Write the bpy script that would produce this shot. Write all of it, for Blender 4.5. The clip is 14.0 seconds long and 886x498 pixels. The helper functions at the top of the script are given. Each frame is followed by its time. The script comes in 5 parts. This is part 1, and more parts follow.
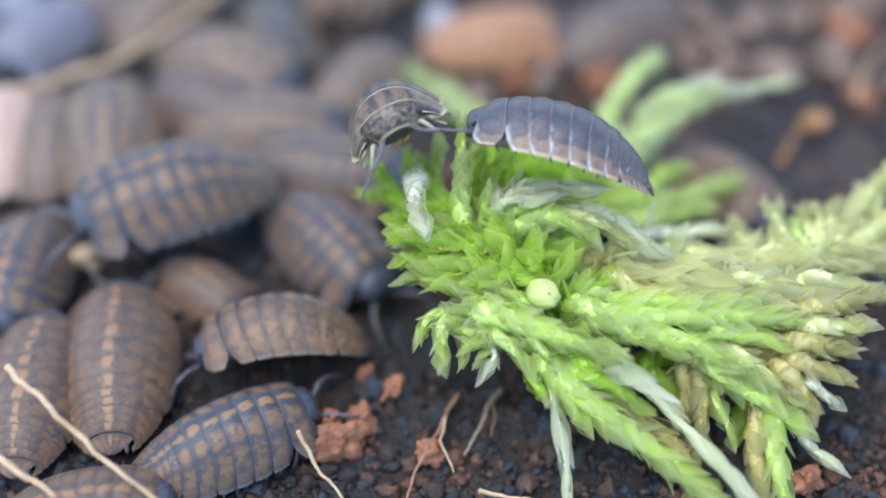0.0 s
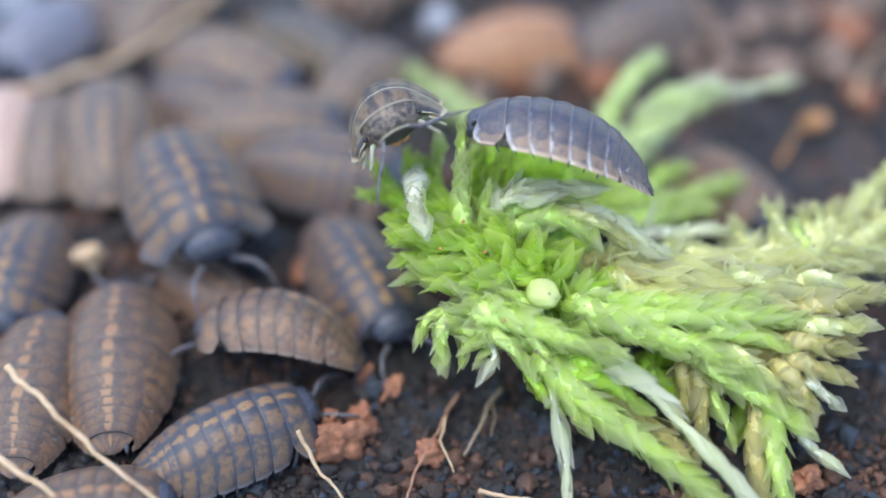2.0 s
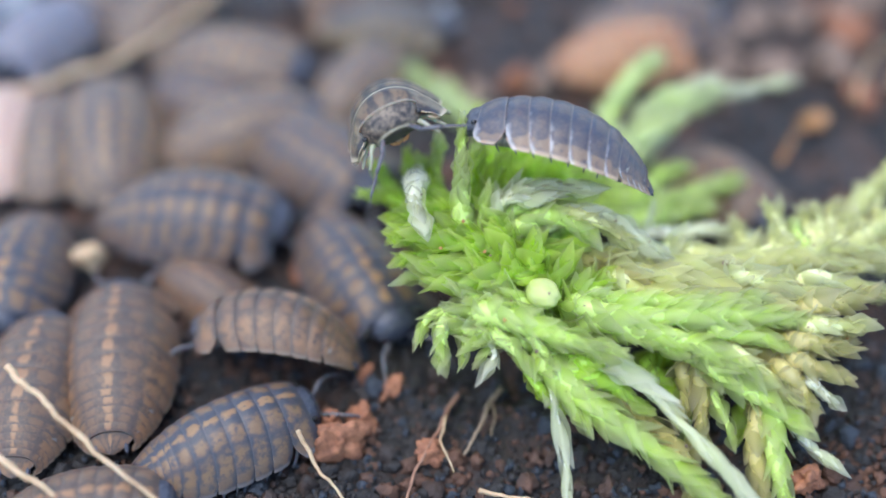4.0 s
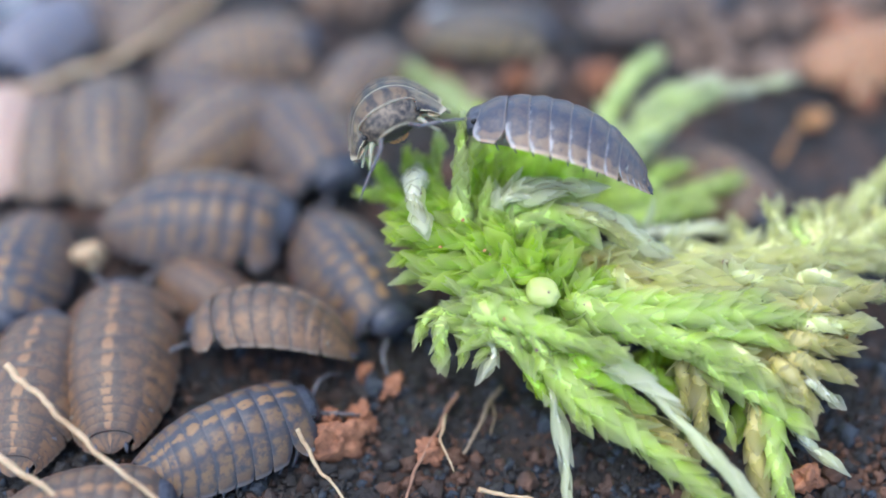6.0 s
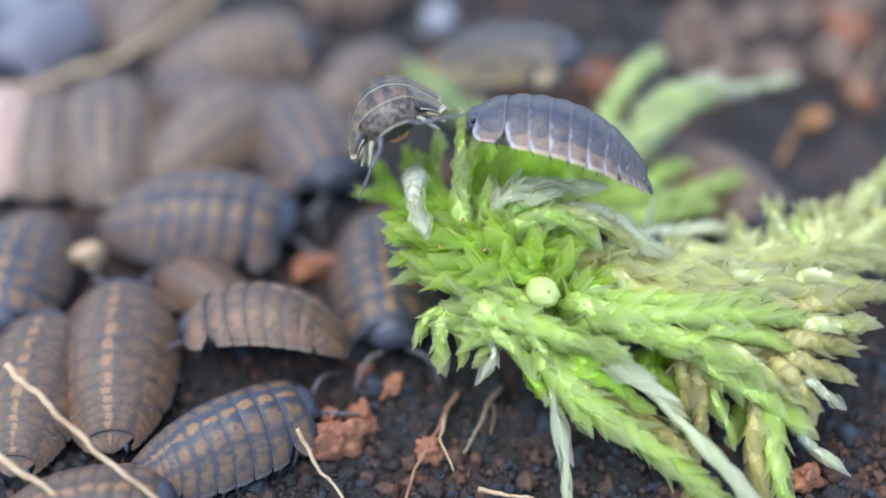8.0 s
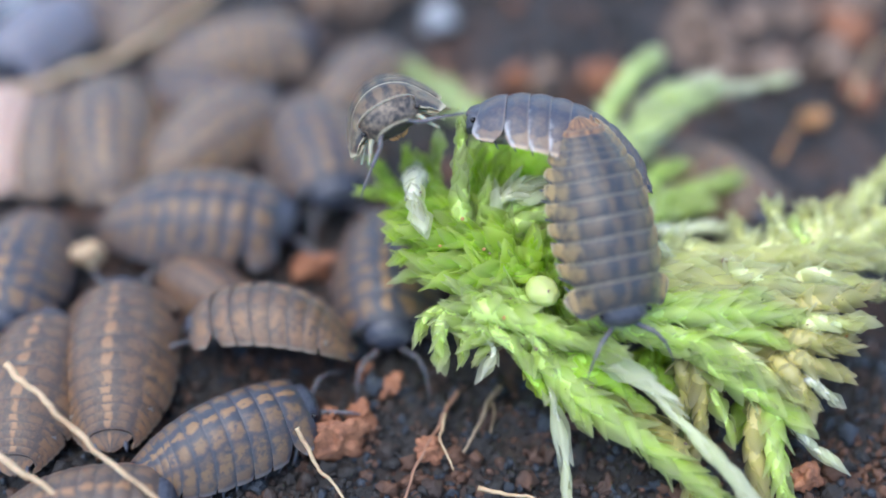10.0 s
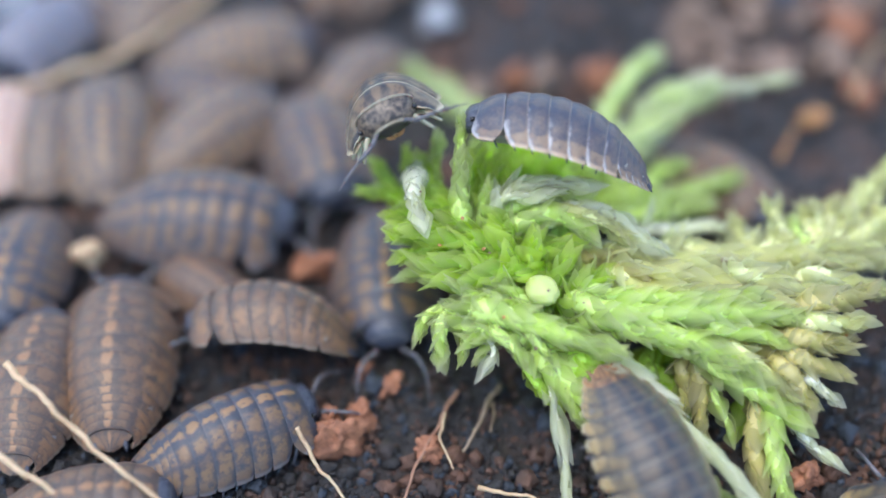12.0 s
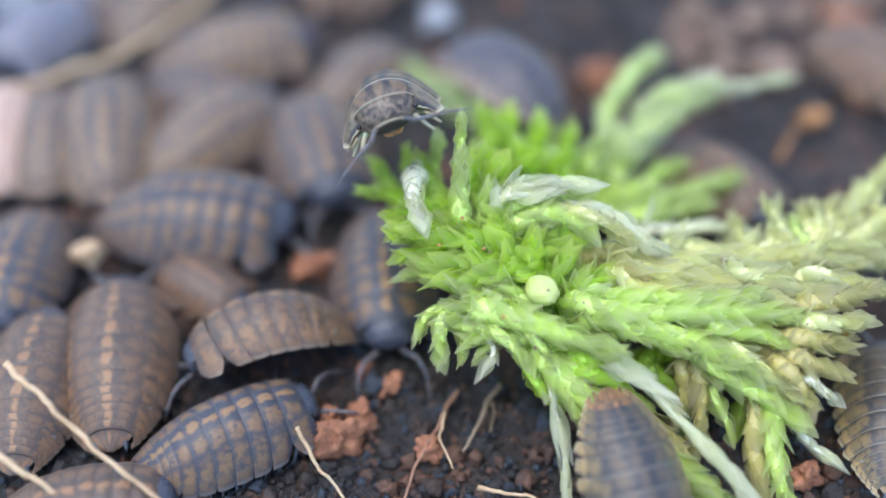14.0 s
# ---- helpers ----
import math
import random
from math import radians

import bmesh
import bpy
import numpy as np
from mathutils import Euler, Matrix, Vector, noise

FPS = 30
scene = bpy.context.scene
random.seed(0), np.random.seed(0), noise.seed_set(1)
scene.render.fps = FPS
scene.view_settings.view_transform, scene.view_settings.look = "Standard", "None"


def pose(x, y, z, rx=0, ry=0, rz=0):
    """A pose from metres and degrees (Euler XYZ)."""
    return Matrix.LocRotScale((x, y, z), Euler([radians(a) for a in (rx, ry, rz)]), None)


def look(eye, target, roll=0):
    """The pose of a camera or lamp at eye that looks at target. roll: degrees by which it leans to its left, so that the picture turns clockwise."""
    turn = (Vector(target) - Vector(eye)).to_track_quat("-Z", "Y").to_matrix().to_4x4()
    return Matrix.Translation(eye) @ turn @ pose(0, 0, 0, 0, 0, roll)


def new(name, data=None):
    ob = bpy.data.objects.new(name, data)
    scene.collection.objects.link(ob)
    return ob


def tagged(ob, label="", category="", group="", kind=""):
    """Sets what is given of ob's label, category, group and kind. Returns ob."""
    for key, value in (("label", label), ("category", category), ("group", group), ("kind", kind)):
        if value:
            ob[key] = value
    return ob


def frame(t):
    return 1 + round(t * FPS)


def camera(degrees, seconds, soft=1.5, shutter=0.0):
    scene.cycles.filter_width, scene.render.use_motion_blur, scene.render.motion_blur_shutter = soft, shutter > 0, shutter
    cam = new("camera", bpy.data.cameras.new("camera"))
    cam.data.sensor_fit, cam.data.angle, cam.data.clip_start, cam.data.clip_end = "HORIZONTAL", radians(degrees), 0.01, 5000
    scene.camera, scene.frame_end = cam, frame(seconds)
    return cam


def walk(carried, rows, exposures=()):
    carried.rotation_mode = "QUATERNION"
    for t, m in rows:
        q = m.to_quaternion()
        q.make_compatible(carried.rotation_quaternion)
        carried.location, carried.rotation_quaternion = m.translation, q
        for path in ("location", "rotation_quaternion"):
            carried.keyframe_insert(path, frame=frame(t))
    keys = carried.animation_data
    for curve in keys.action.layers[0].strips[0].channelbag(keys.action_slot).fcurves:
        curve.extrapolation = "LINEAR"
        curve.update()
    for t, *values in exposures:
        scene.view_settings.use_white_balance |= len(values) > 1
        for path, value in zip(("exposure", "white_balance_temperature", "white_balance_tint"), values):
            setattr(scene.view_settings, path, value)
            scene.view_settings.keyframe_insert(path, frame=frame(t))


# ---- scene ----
# All lengths below are in millimetres; MM turns them into metres.
MM = 0.001
cam = camera(40, 14.0, soft=1.8, shutter=0.0)
cam.data.dof.use_dof = True
cam.data.dof.focus_distance = 0.0727
cam.data.dof.aperture_fstop = 8.6
EYE = (0, 0, 62 * MM)


def aim(down, right):
    """The camera at its place, tilted down and turned right by small angles in degrees."""
    return pose(EYE[0], EYE[1], EYE[2], 45 - down, 0, -right)


walk(cam, [(0, aim(0, 0)), (3, aim(0, 0)), (5.5, aim(0.055, 0.02)), (8, aim(0.08, 0.03)), (10.5, aim(0.13, 0.055)),
           (12, aim(0.15, 0.06)), (14, aim(0.16, 0.07))])

# ---- light: bright overcast daylight, strongest from above and a little left ----
world = bpy.data.worlds.new("sky")
scene.world = world
world.use_nodes = True
wn = world.node_tree.nodes
sky = wn.new("ShaderNodeTexSky")
sky.sky_type = "NISHITA"
sky.sun_disc = False
sky.sun_elevation = radians(74)
sky.sun_rotation = radians(-110)
world.node_tree.links.new(sky.outputs[0], wn["Background"].inputs[0])
wn["Background"].inputs[1].default_value = 0.15
sun = new("sun", bpy.data.lights.new("sun", "SUN"))
sun.data.energy = 0.9
sun.data.angle = radians(60)
sun.data.color = (1.0, 0.97, 0.92)
sun.matrix_world = look((-0.16, 0.0, 0.58), (0, 0.06, 0))
scene.view_settings.exposure = 1.50


# ---- materials ----
class Graph:
    """Small helper to write node materials."""

    def __init__(self, name):
        self.mat = bpy.data.materials.new(name)
        self.mat.use_nodes = True
        self.tree = self.mat.node_tree
        self.bsdf = self.tree.nodes["Principled BSDF"]

    def put(self, node, key, value):
        socket = node.inputs[key]
        if isinstance(value, bpy.types.NodeSocket):
            self.tree.links.new(value, socket)
        else:
            socket.default_value = value

    def node(self, kind, *args, **props):
        n = self.tree.nodes.new(kind)
        if "operation" in props:
            n.operation = props["operation"]
        if "interpolation_type" in props:
            n.interpolation_type = props["interpolation_type"]
        if "data_type" in props:
            n.data_type = props["data_type"]
        if "wave_type" in props:
            n.wave_type, n.bands_direction = props["wave_type"], props["bands_direction"]
        for i, a in enumerate(args):
            if a is not None:
                self.put(n, i, a)
        return n

    def math(self, op, a, b=0.0, c=0.0):
        return self.node("ShaderNodeMath", a, b, c, operation=op).outputs[0]

    def step(self, x, lo, hi):
        n = self.node("ShaderNodeMapRange", interpolation_type="SMOOTHSTEP")
        for k, v in ((0, x), (1, lo), (2, hi), (3, 0.0), (4, 1.0)):
            self.put(n, k, v)
        return n.outputs[0]

    def mix(self, fac, a, b):
        n = self.node("ShaderNodeMix", data_type="RGBA")
        self.put(n, 0, fac)
        self.put(n, 6, a)
        self.put(n, 7, b)
        return n.outputs[2]

    def noise(self, vec, scale, detail=3.0, rough=0.55):
        n = self.node("ShaderNodeTexNoise")
        self.put(n, "Vector", vec)
        self.put(n, "Scale", scale)
        self.put(n, "Detail", detail)
        self.put(n, "Roughness", rough)
        return n.outputs[0]

    def bump(self, height, strength, distance):
        n = self.node("ShaderNodeBump")
        self.put(n, "Strength", strength)
        self.put(n, "Distance", distance)
        self.put(n, "Height", height)
        self.put(self.bsdf, "Normal", n.outputs[0])

    def set(self, **kw):
        for k, v in kw.items():
            self.put(self.bsdf, k.replace("_", " "), v)


def col(r, g, b):
    return (r, g, b, 1.0)


def shell_material(name, dark, spot, edge, spread=0.5, rough=0.36, mid=1.0, lat=0.75, side=1.0, rim=0.6, rear=0.4, lobe=None, streak=0.0):
    """Isopod shell: slate plates with rows of ochre patches, mottling and a pale rim."""
    g = Graph(name)
    tc = g.node("ShaderNodeTexCoord")
    obj = tc.outputs["Object"]
    uvm = g.node("ShaderNodeSeparateXYZ", tc.outputs["UV"])
    u, v = uvm.outputs[0], uvm.outputs[1]
    rnd = g.node("ShaderNodeObjectInfo").outputs["Random"]
    shift = g.node("ShaderNodeVectorMath", obj, operation="ADD")
    g.put(shift, 1, g.node("ShaderNodeCombineXYZ", rnd, rnd, 0.0).outputs[0])
    pos = shift.outputs[0]
    a = g.math("MULTIPLY", g.math("ABSOLUTE", g.math("SUBTRACT", u, 0.5)), 2.0)
    wob = g.math("MULTIPLY", g.math("SUBTRACT", g.noise(pos, 1100, 3, 0.5), 0.5), 0.28)
    aw = g.math("ADD", a, wob)
    vw = g.math("ADD", v, g.math("MULTIPLY", g.math("SUBTRACT", g.noise(pos, 1700, 3), 0.5), 0.6))
    along = g.math("MULTIPLY", g.step(vw, 0.14, 0.38), g.math("SUBTRACT", 1.0, g.step(vw, 0.76, 0.98)))

    def row(centre, half):
        d = g.math("ABSOLUTE", g.math("SUBTRACT", aw, centre))
        return g.math("SUBTRACT", 1.0, g.step(d, half * 0.4, half * 1.25))

    mottle = g.noise(pos, 1500, 4, 0.65)
    m = g.math("MULTIPLY", row(0.0, 0.07), g.math("MULTIPLY", along, mid))
    m = g.math("MAXIMUM", m, g.math("MULTIPLY", g.math("MULTIPLY", row(0.31, 0.13), along), g.math("MULTIPLY", g.step(mottle, 0.26, 0.52), lat)))
    ml = g.math("MULTIPLY", g.math("MULTIPLY", row(0.66, 0.19), g.math("MULTIPLY", along, side)), g.step(mottle, 0.28, 0.56))
    ml = g.math("MAXIMUM", ml, g.math("MULTIPLY", g.math("MULTIPLY", row(0.87, 0.10), rim), g.math("MULTIPLY", g.step(vw, 0.10, 0.34), g.step(mottle, 0.24, 0.46))))
    m = g.math("MAXIMUM", m, g.math("MULTIPLY", g.step(mottle, 0.62 - 0.2 * spread, 0.76 - 0.1 * spread), 0.5 * spread))
    fine = g.noise(pos, 6000, 4, 0.7)
    base = g.mix(fine, col(*[c * 0.65 for c in dark]), col(*[c * 1.4 for c in dark]))
    spotc = g.mix(g.noise(pos, 2500, 3), col(*[c * 0.7 for c in spot]), col(*[min(1, c * 1.25) for c in spot]))
    c1 = g.mix(m, base, spotc)
    c1 = g.mix(g.math("MULTIPLY", g.math("MULTIPLY", row(0.0, 0.06), along), 0.6 * mid), c1, col(*[min(1, c * 1.3) for c in spot]))
    c1 = g.mix(ml, c1, g.mix(fine, col(*[c * 0.8 for c in (lobe or spot)]), col(*[c * 1.2 for c in (lobe or spot)])))
    c2 = g.mix(g.math("MULTIPLY", g.step(a, 0.93, 0.985), 0.8), c1, col(*edge))
    c3 = g.mix(g.math("MULTIPLY", g.math("MAXIMUM", g.step(v, 0.88, 0.97), g.step(v, 0.05, 0.01)), rear), c2, col(*edge))
    if streak:
        bar = g.math("MULTIPLY", g.step(g.math("ADD", a, g.math("MULTIPLY", wob, 2.2)), 0.52, 0.82), g.math("SUBTRACT", 1.0, g.step(vw, 0.06, 0.26)))
        c3 = g.mix(g.math("MULTIPLY", bar, streak), c3, col(0.55, 0.53, 0.52))
    g.set(Base_Color=c3, Roughness=g.math("ADD", g.math("MULTIPLY", fine, 0.25), rough - 0.1))
    g.set(**{"Subsurface_Weight": 0.12, "Subsurface_Scale": 0.0004, "Coat_Weight": 0.08, "Coat_Roughness": 0.3, "Specular_IOR_Level": 0.45, "Sheen_Weight": 0.06, "Sheen_Roughness": 0.4, "Sheen_Tint": col(0.75, 0.82, 1.0)})
    g.bump(fine, 0.35, 0.00006)
    return g.mat


SHELL_BROWN = shell_material("shell_brown", (0.074, 0.055, 0.047), (0.222, 0.122, 0.064), (0.20, 0.15, 0.11), 0.9, 0.44, 1.0, 0.6, 0.9, 0.5, 0.12)
SHELL_SLATE = shell_material("shell_slate", (0.042, 0.045, 0.060), (0.215, 0.125, 0.060), (0.17, 0.15, 0.15), 0.35, 0.42, 0.9, 0.8, 0.8, 0.5, 0.12)
SHELL_GREY = shell_material("shell_grey", (0.040, 0.047, 0.072), (0.16, 0.115, 0.085), (0.50, 0.37, 0.25), 0.65, 0.38, 0.4, 0.4, 0.25, 0.8, 0.16, (0.24, 0.165, 0.11), 0.6)
SHELL_DARK = shell_material("shell_dark", (0.032, 0.036, 0.046), (0.150, 0.105, 0.060), (0.46, 0.38, 0.24), 0.75, 0.36, 0.3, 0.55, 0.6, 1.0, 0.3, (0.29, 0.205, 0.095))
SHELL_RUST = shell_material("shell_rust", (0.10, 0.060, 0.042), (0.32, 0.165, 0.075), (0.46, 0.36, 0.22), 0.8, 0.4, 0.6, 0.6, 0.8, 0.8, 0.35)
SHELL_MOTTLED = shell_material("shell_mottled", (0.020, 0.018, 0.022), (0.22, 0.145, 0.080), (0.60, 0.52, 0.36), 0.55, 0.36, 0.3, 0.65, 0.65, 0.55, 0.9, (0.25, 0.20, 0.13))
# brown shell with orange spots; the background's bluish haze is mixed into its base
SHELL_BROWN_HAZE = shell_material("shell_brown_haze", (0.060, 0.056, 0.064), (0.26, 0.160, 0.080), (0.22, 0.18, 0.15), 0.7, 0.44, 1.0, 0.9, 1.0, 0.7, 0.3)
# blue-grey shell, lightened to carry the bluish haze of the far left corner
SHELL_BLUE_HAZE = shell_material("shell_blue_haze", (0.13, 0.14, 0.19), (0.26, 0.21, 0.17), (0.30, 0.28, 0.28), 0.4, 0.4, 0.4, 0.4, 0.5, 0.5, 0.2)
SHELL_ORANGE = shell_material("shell_orange", (0.20, 0.10, 0.055), (0.46, 0.22, 0.10), (0.45, 0.30, 0.18), 0.8)
# pale pink throughout: an overexposed highlight put into the shell colour
SHELL_LIT = shell_material("shell_lit", (0.38, 0.25, 0.20), (0.50, 0.34, 0.26), (0.66, 0.55, 0.46), 0.6)


def plain_material(name, a, b, scale, rough=0.5, bump=0.0, sss=0.0, random_tint=0.0, metal=0.0):
    g = Graph(name)
    obj = g.node("ShaderNodeTexCoord").outputs["Object"]
    n1 = g.noise(obj, scale, 5, 0.6)
    n2 = g.noise(obj, scale * 6, 3, 0.6)
    f = g.step(g.math("ADD", g.math("MULTIPLY", n1, 0.7), g.math("MULTIPLY", n2, 0.3)), 0.32, 0.68)
    g.set(Base_Color=g.mix(f, col(*a), col(*b)), Roughness=g.math("ADD", rough - 0.1, g.math("MULTIPLY", n2, 0.2)))
    if sss:
        g.set(**{"Subsurface_Weight": sss, "Subsurface_Scale": 0.0006})
    if bump:
        g.bump(n2, bump, 0.0001)
    return g.mat


LIMB = plain_material("limb", (0.065, 0.070, 0.090), (0.15, 0.145, 0.155), 900, 0.4, 0.2, 0.2)
LIMB_PALE = plain_material("limb_pale", (0.28, 0.29, 0.20), (0.42, 0.42, 0.32), 900, 0.4, 0.2, 0.3)


def head_material(name, a, b, ridge):
    """Fine-grained dark head with a pale ridge along its front."""
    g = Graph(name)
    tc = g.node("ShaderNodeTexCoord")
    obj = tc.outputs["Object"]
    v = g.node("ShaderNodeSeparateXYZ", tc.outputs["UV"]).outputs[1]
    n = g.noise(obj, 3200, 4, 0.7)
    line = g.math("SUBTRACT", 1.0, g.step(g.math("ABSOLUTE", g.math("SUBTRACT", v, 0.83)), 0.02, 0.06))
    back = g.math("SUBTRACT", 1.0, g.step(v, 0.03, 0.10))
    g.set(Base_Color=g.mix(g.math("MULTIPLY", g.math("MAXIMUM", line, back), 0.4), g.mix(g.math("MULTIPLY", g.step(n, 0.4, 0.62), g.math("SUBTRACT", 1.0, g.step(v, 0.84, 0.90))), col(*a), col(*b)), col(*ridge)), Roughness=0.38)
    g.bump(n, 0.4, 0.0001)
    return g.mat


HEAD_DARK = head_material("head_dark", (0.026, 0.023, 0.025), (0.20, 0.155, 0.115), (0.42, 0.36, 0.26))
HEAD_BLUE = head_material("head_blue", (0.034, 0.042, 0.064), (0.075, 0.080, 0.105), (0.10, 0.10, 0.11))
RIDGE = plain_material("ridge", (0.25, 0.225, 0.17), (0.40, 0.36, 0.28), 1500, 0.4, 0.2, 0.2)
BELLY = plain_material("belly", (0.16, 0.15, 0.15), (0.28, 0.26, 0.23), 600, 0.5, 0.2, 0.1)
EYE_BLACK = plain_material("eye_black", (0.01, 0.01, 0.012), (0.02, 0.02, 0.025), 3000, 0.25, 0.3)
ROOT = plain_material("root", (0.42, 0.28, 0.16), (0.62, 0.47, 0.30), 500, 0.6, 0.4, 0.1)
ROOT_RED = plain_material("root_red", (0.20, 0.095, 0.06), (0.34, 0.19, 0.12), 500, 0.6, 0.4)
ROOT_DULL = plain_material("root_dull", (0.16, 0.115, 0.075), (0.28, 0.21, 0.14), 500, 0.6, 0.4)
CLAY = plain_material("clay", (0.17, 0.070, 0.040), (0.44, 0.19, 0.10), 700, 0.75, 1.0)
# perlite grain; also colours the lump that stands in for the corner glare
PERLITE_GLARE = plain_material("perlite_glare", (0.42, 0.44, 0.48), (0.56, 0.57, 0.60), 350, 0.7, 0.6)
BARK = plain_material("bark", (0.15, 0.105, 0.080), (0.29, 0.20, 0.15), 400, 0.7, 0.8)
HUSK = plain_material("husk", (0.32, 0.15, 0.06), (0.52, 0.28, 0.12), 500, 0.6, 0.5, 0.2)


def soil_material(name, island):
    g = Graph(name)
    obj = g.node("ShaderNodeTexCoord").outputs["Object"]
    n1 = g.noise(obj, 110, 5, 0.65)
    n2 = g.noise(obj, 1400, 5, 0.65)
    dark = g.mix(n2, col(0.012, 0.014, 0.017), col(0.060, 0.054, 0.052))
    red = g.mix(n2, col(0.09, 0.044, 0.030), col(0.25, 0.13, 0.082))
    if island:
        r = g.node("ShaderNodeNewGeometry").outputs["Random Per Island"]
        f = g.math("MULTIPLY", g.step(r, 0.58, 0.72), g.step(n1, 0.30, 0.62))
        blue = g.step(r, 0.22, 0.2)
        c = g.mix(blue, g.mix(f, dark, red), col(0.045, 0.058, 0.078))
    else:
        c = g.mix(g.step(n1, 0.48, 0.72), dark, red)
    g.set(Base_Color=c, Roughness=g.math("ADD", 0.22, g.math("MULTIPLY", n2, 0.55)))
    g.bump(g.math("ADD", n2, g.math("MULTIPLY", g.noise(obj, 5200, 4, 0.7), 0.5)), 1.0, 0.0004)
    return g.mat


SOIL = soil_material("soil", False)
CRUMB = soil_material("soil_crumbs", True)


def moss_material(name, root, tip, rim, clear=0.66):
    """Thin wet leaf: colour from base to tip, see-through to light, glossy."""
    g = Graph(name)
    tc = g.node("ShaderNodeTexCoord")
    uvm = g.node("ShaderNodeSeparateXYZ", tc.outputs["UV"])
    u, v = uvm.outputs[0], uvm.outputs[1]
    rnd = g.node("ShaderNodeObjectInfo").outputs["Random"]
    moved = g.node("ShaderNodeVectorMath", tc.outputs["Object"], operation="ADD")
    g.put(moved, 1, g.node("ShaderNodeCombineXYZ", g.math("MULTIPLY", rnd, 3.7), g.math("MULTIPLY", rnd, 1.9), 0.0).outputs[0])
    obj = moved.outputs[0]
    cells = g.noise(obj, 5200, 2, 0.5)
    veins = g.node("ShaderNodeTexWave", wave_type="BANDS", bands_direction="Y")
    g.put(veins, "Vector", obj)
    g.put(veins, "Scale", 8000.0)
    g.put(veins, "Distortion", 3.0)
    patch = g.noise(obj, 700, 3)
    c = g.mix(g.step(v, 0.25, 1.0), col(*root), col(*tip))
    c = g.mix(g.math("MULTIPLY", g.step(patch, 0.42, 0.66), 0.5), c, col(*tip))
    c = g.mix(g.math("MULTIPLY", g.step(g.math("ABSOLUTE", g.math("SUBTRACT", u, 0.5)), 0.42, 0.5), 0.3), c, col(*rim))
    hs = g.node("ShaderNodeHueSaturation")
    g.put(hs, "Color", c)
    g.put(hs, "Value", g.math("ADD", 0.80, g.math("MULTIPLY", rnd, 0.36)))
    g.put(hs, "Saturation", g.math("ADD", 0.85, g.math("MULTIPLY", rnd, 0.25)))
    speck = g.math("MULTIPLY", g.step(g.noise(obj, 3600, 1), 0.80, 0.815), 0.8)
    c = g.mix(speck, hs.outputs[0], col(0.10, 0.055, 0.02))
    g.set(Base_Color=c, Roughness=0.34)
    g.set(**{"Specular_IOR_Level": 0.5, "Coat_Weight": 0.5, "Coat_Roughness": 0.1})
    g.bump(g.math("ADD", cells, g.math("MULTIPLY", veins.outputs[1], 0.5)), 0.8, 0.00006)
    tr = g.node("ShaderNodeBsdfTranslucent")
    g.put(tr, "Color", c)
    mixn = g.node("ShaderNodeMixShader", clear)
    g.put(mixn, 1, g.bsdf.outputs[0])
    g.put(mixn, 2, tr.outputs[0])
    thin = g.node("ShaderNodeMixShader", 0.48)
    g.put(thin, 1, mixn.outputs[0])
    g.put(thin, 2, g.node("ShaderNodeBsdfTransparent").outputs[0])
    g.put(g.tree.nodes["Material Output"], "Surface", thin.outputs[0])
    return g.mat


MOSS_GREEN = moss_material("moss_green", (0.58, 0.80, 0.10), (0.72, 0.84, 0.28), (0.78, 0.85, 0.42))
MOSS_LIGHT = moss_material("moss_light", (0.66, 0.80, 0.26), (0.79, 0.84, 0.49), (0.82, 0.84, 0.59), 0.7)
MOSS_PALE = moss_material("moss_pale", (0.76, 0.78, 0.40), (0.82, 0.80, 0.52), (0.84, 0.82, 0.60), 0.7)
MOSS_FAR = moss_material("moss_far", (0.72, 0.82, 0.42), (0.80, 0.86, 0.56), (0.82, 0.86, 0.62))
MOSS_STRAW = moss_material("moss_straw", (0.65, 0.65, 0.27), (0.72, 0.65, 0.39), (0.66, 0.59, 0.40))
MOSS_WHITE = moss_material("moss_white", (0.76, 0.80, 0.50), (0.84, 0.85, 0.68), (0.86, 0.87, 0.72), 0.42)


def core_material(name, a, b):
    """Thick wet moss stem: light scatters within it."""
    g = Graph(name)
    obj = g.node("ShaderNodeTexCoord").outputs["Object"]
    n = g.noise(obj, 900, 4)
    g.set(Base_Color=g.mix(n, col(*a), col(*b)), Roughness=0.4)
    g.set(**{"Subsurface_Weight": 0.4, "Subsurface_Scale": 0.0005, "Subsurface_Radius": (1.0, 1.0, 0.4)})
    g.bump(g.noise(obj, 3000, 3), 0.4, 0.0001)
    return g.mat


CORES = {
    MOSS_GREEN: core_material("core_green", (0.36, 0.58, 0.06), (0.48, 0.70, 0.12)),
    MOSS_LIGHT: core_material("core_light", (0.46, 0.62, 0.16), (0.58, 0.72, 0.26)),
    MOSS_PALE: core_material("core_pale", (0.62, 0.66, 0.32), (0.72, 0.74, 0.42)),
    MOSS_FAR: core_material("core_far", (0.54, 0.64, 0.28), (0.64, 0.72, 0.38)),
    MOSS_STRAW: core_material("core_straw", (0.44, 0.39, 0.15), (0.56, 0.49, 0.22)),
    MOSS_WHITE: core_material("core_white", (0.60, 0.62, 0.46), (0.68, 0.68, 0.54)),
}


# ---- mesh helpers ----
def finish(name, bm, material, smooth=True):
    """A mesh in metres from a bmesh in millimetres."""
    bm.normal_update()
    me = bpy.data.meshes.new(name)
    bm.to_mesh(me)
    bm.free()
    me.transform(Matrix.Scale(MM, 4))
    me.materials.append(material)
    if smooth:
        me.polygons.foreach_set("use_smooth", [True] * len(me.polygons))
    return me


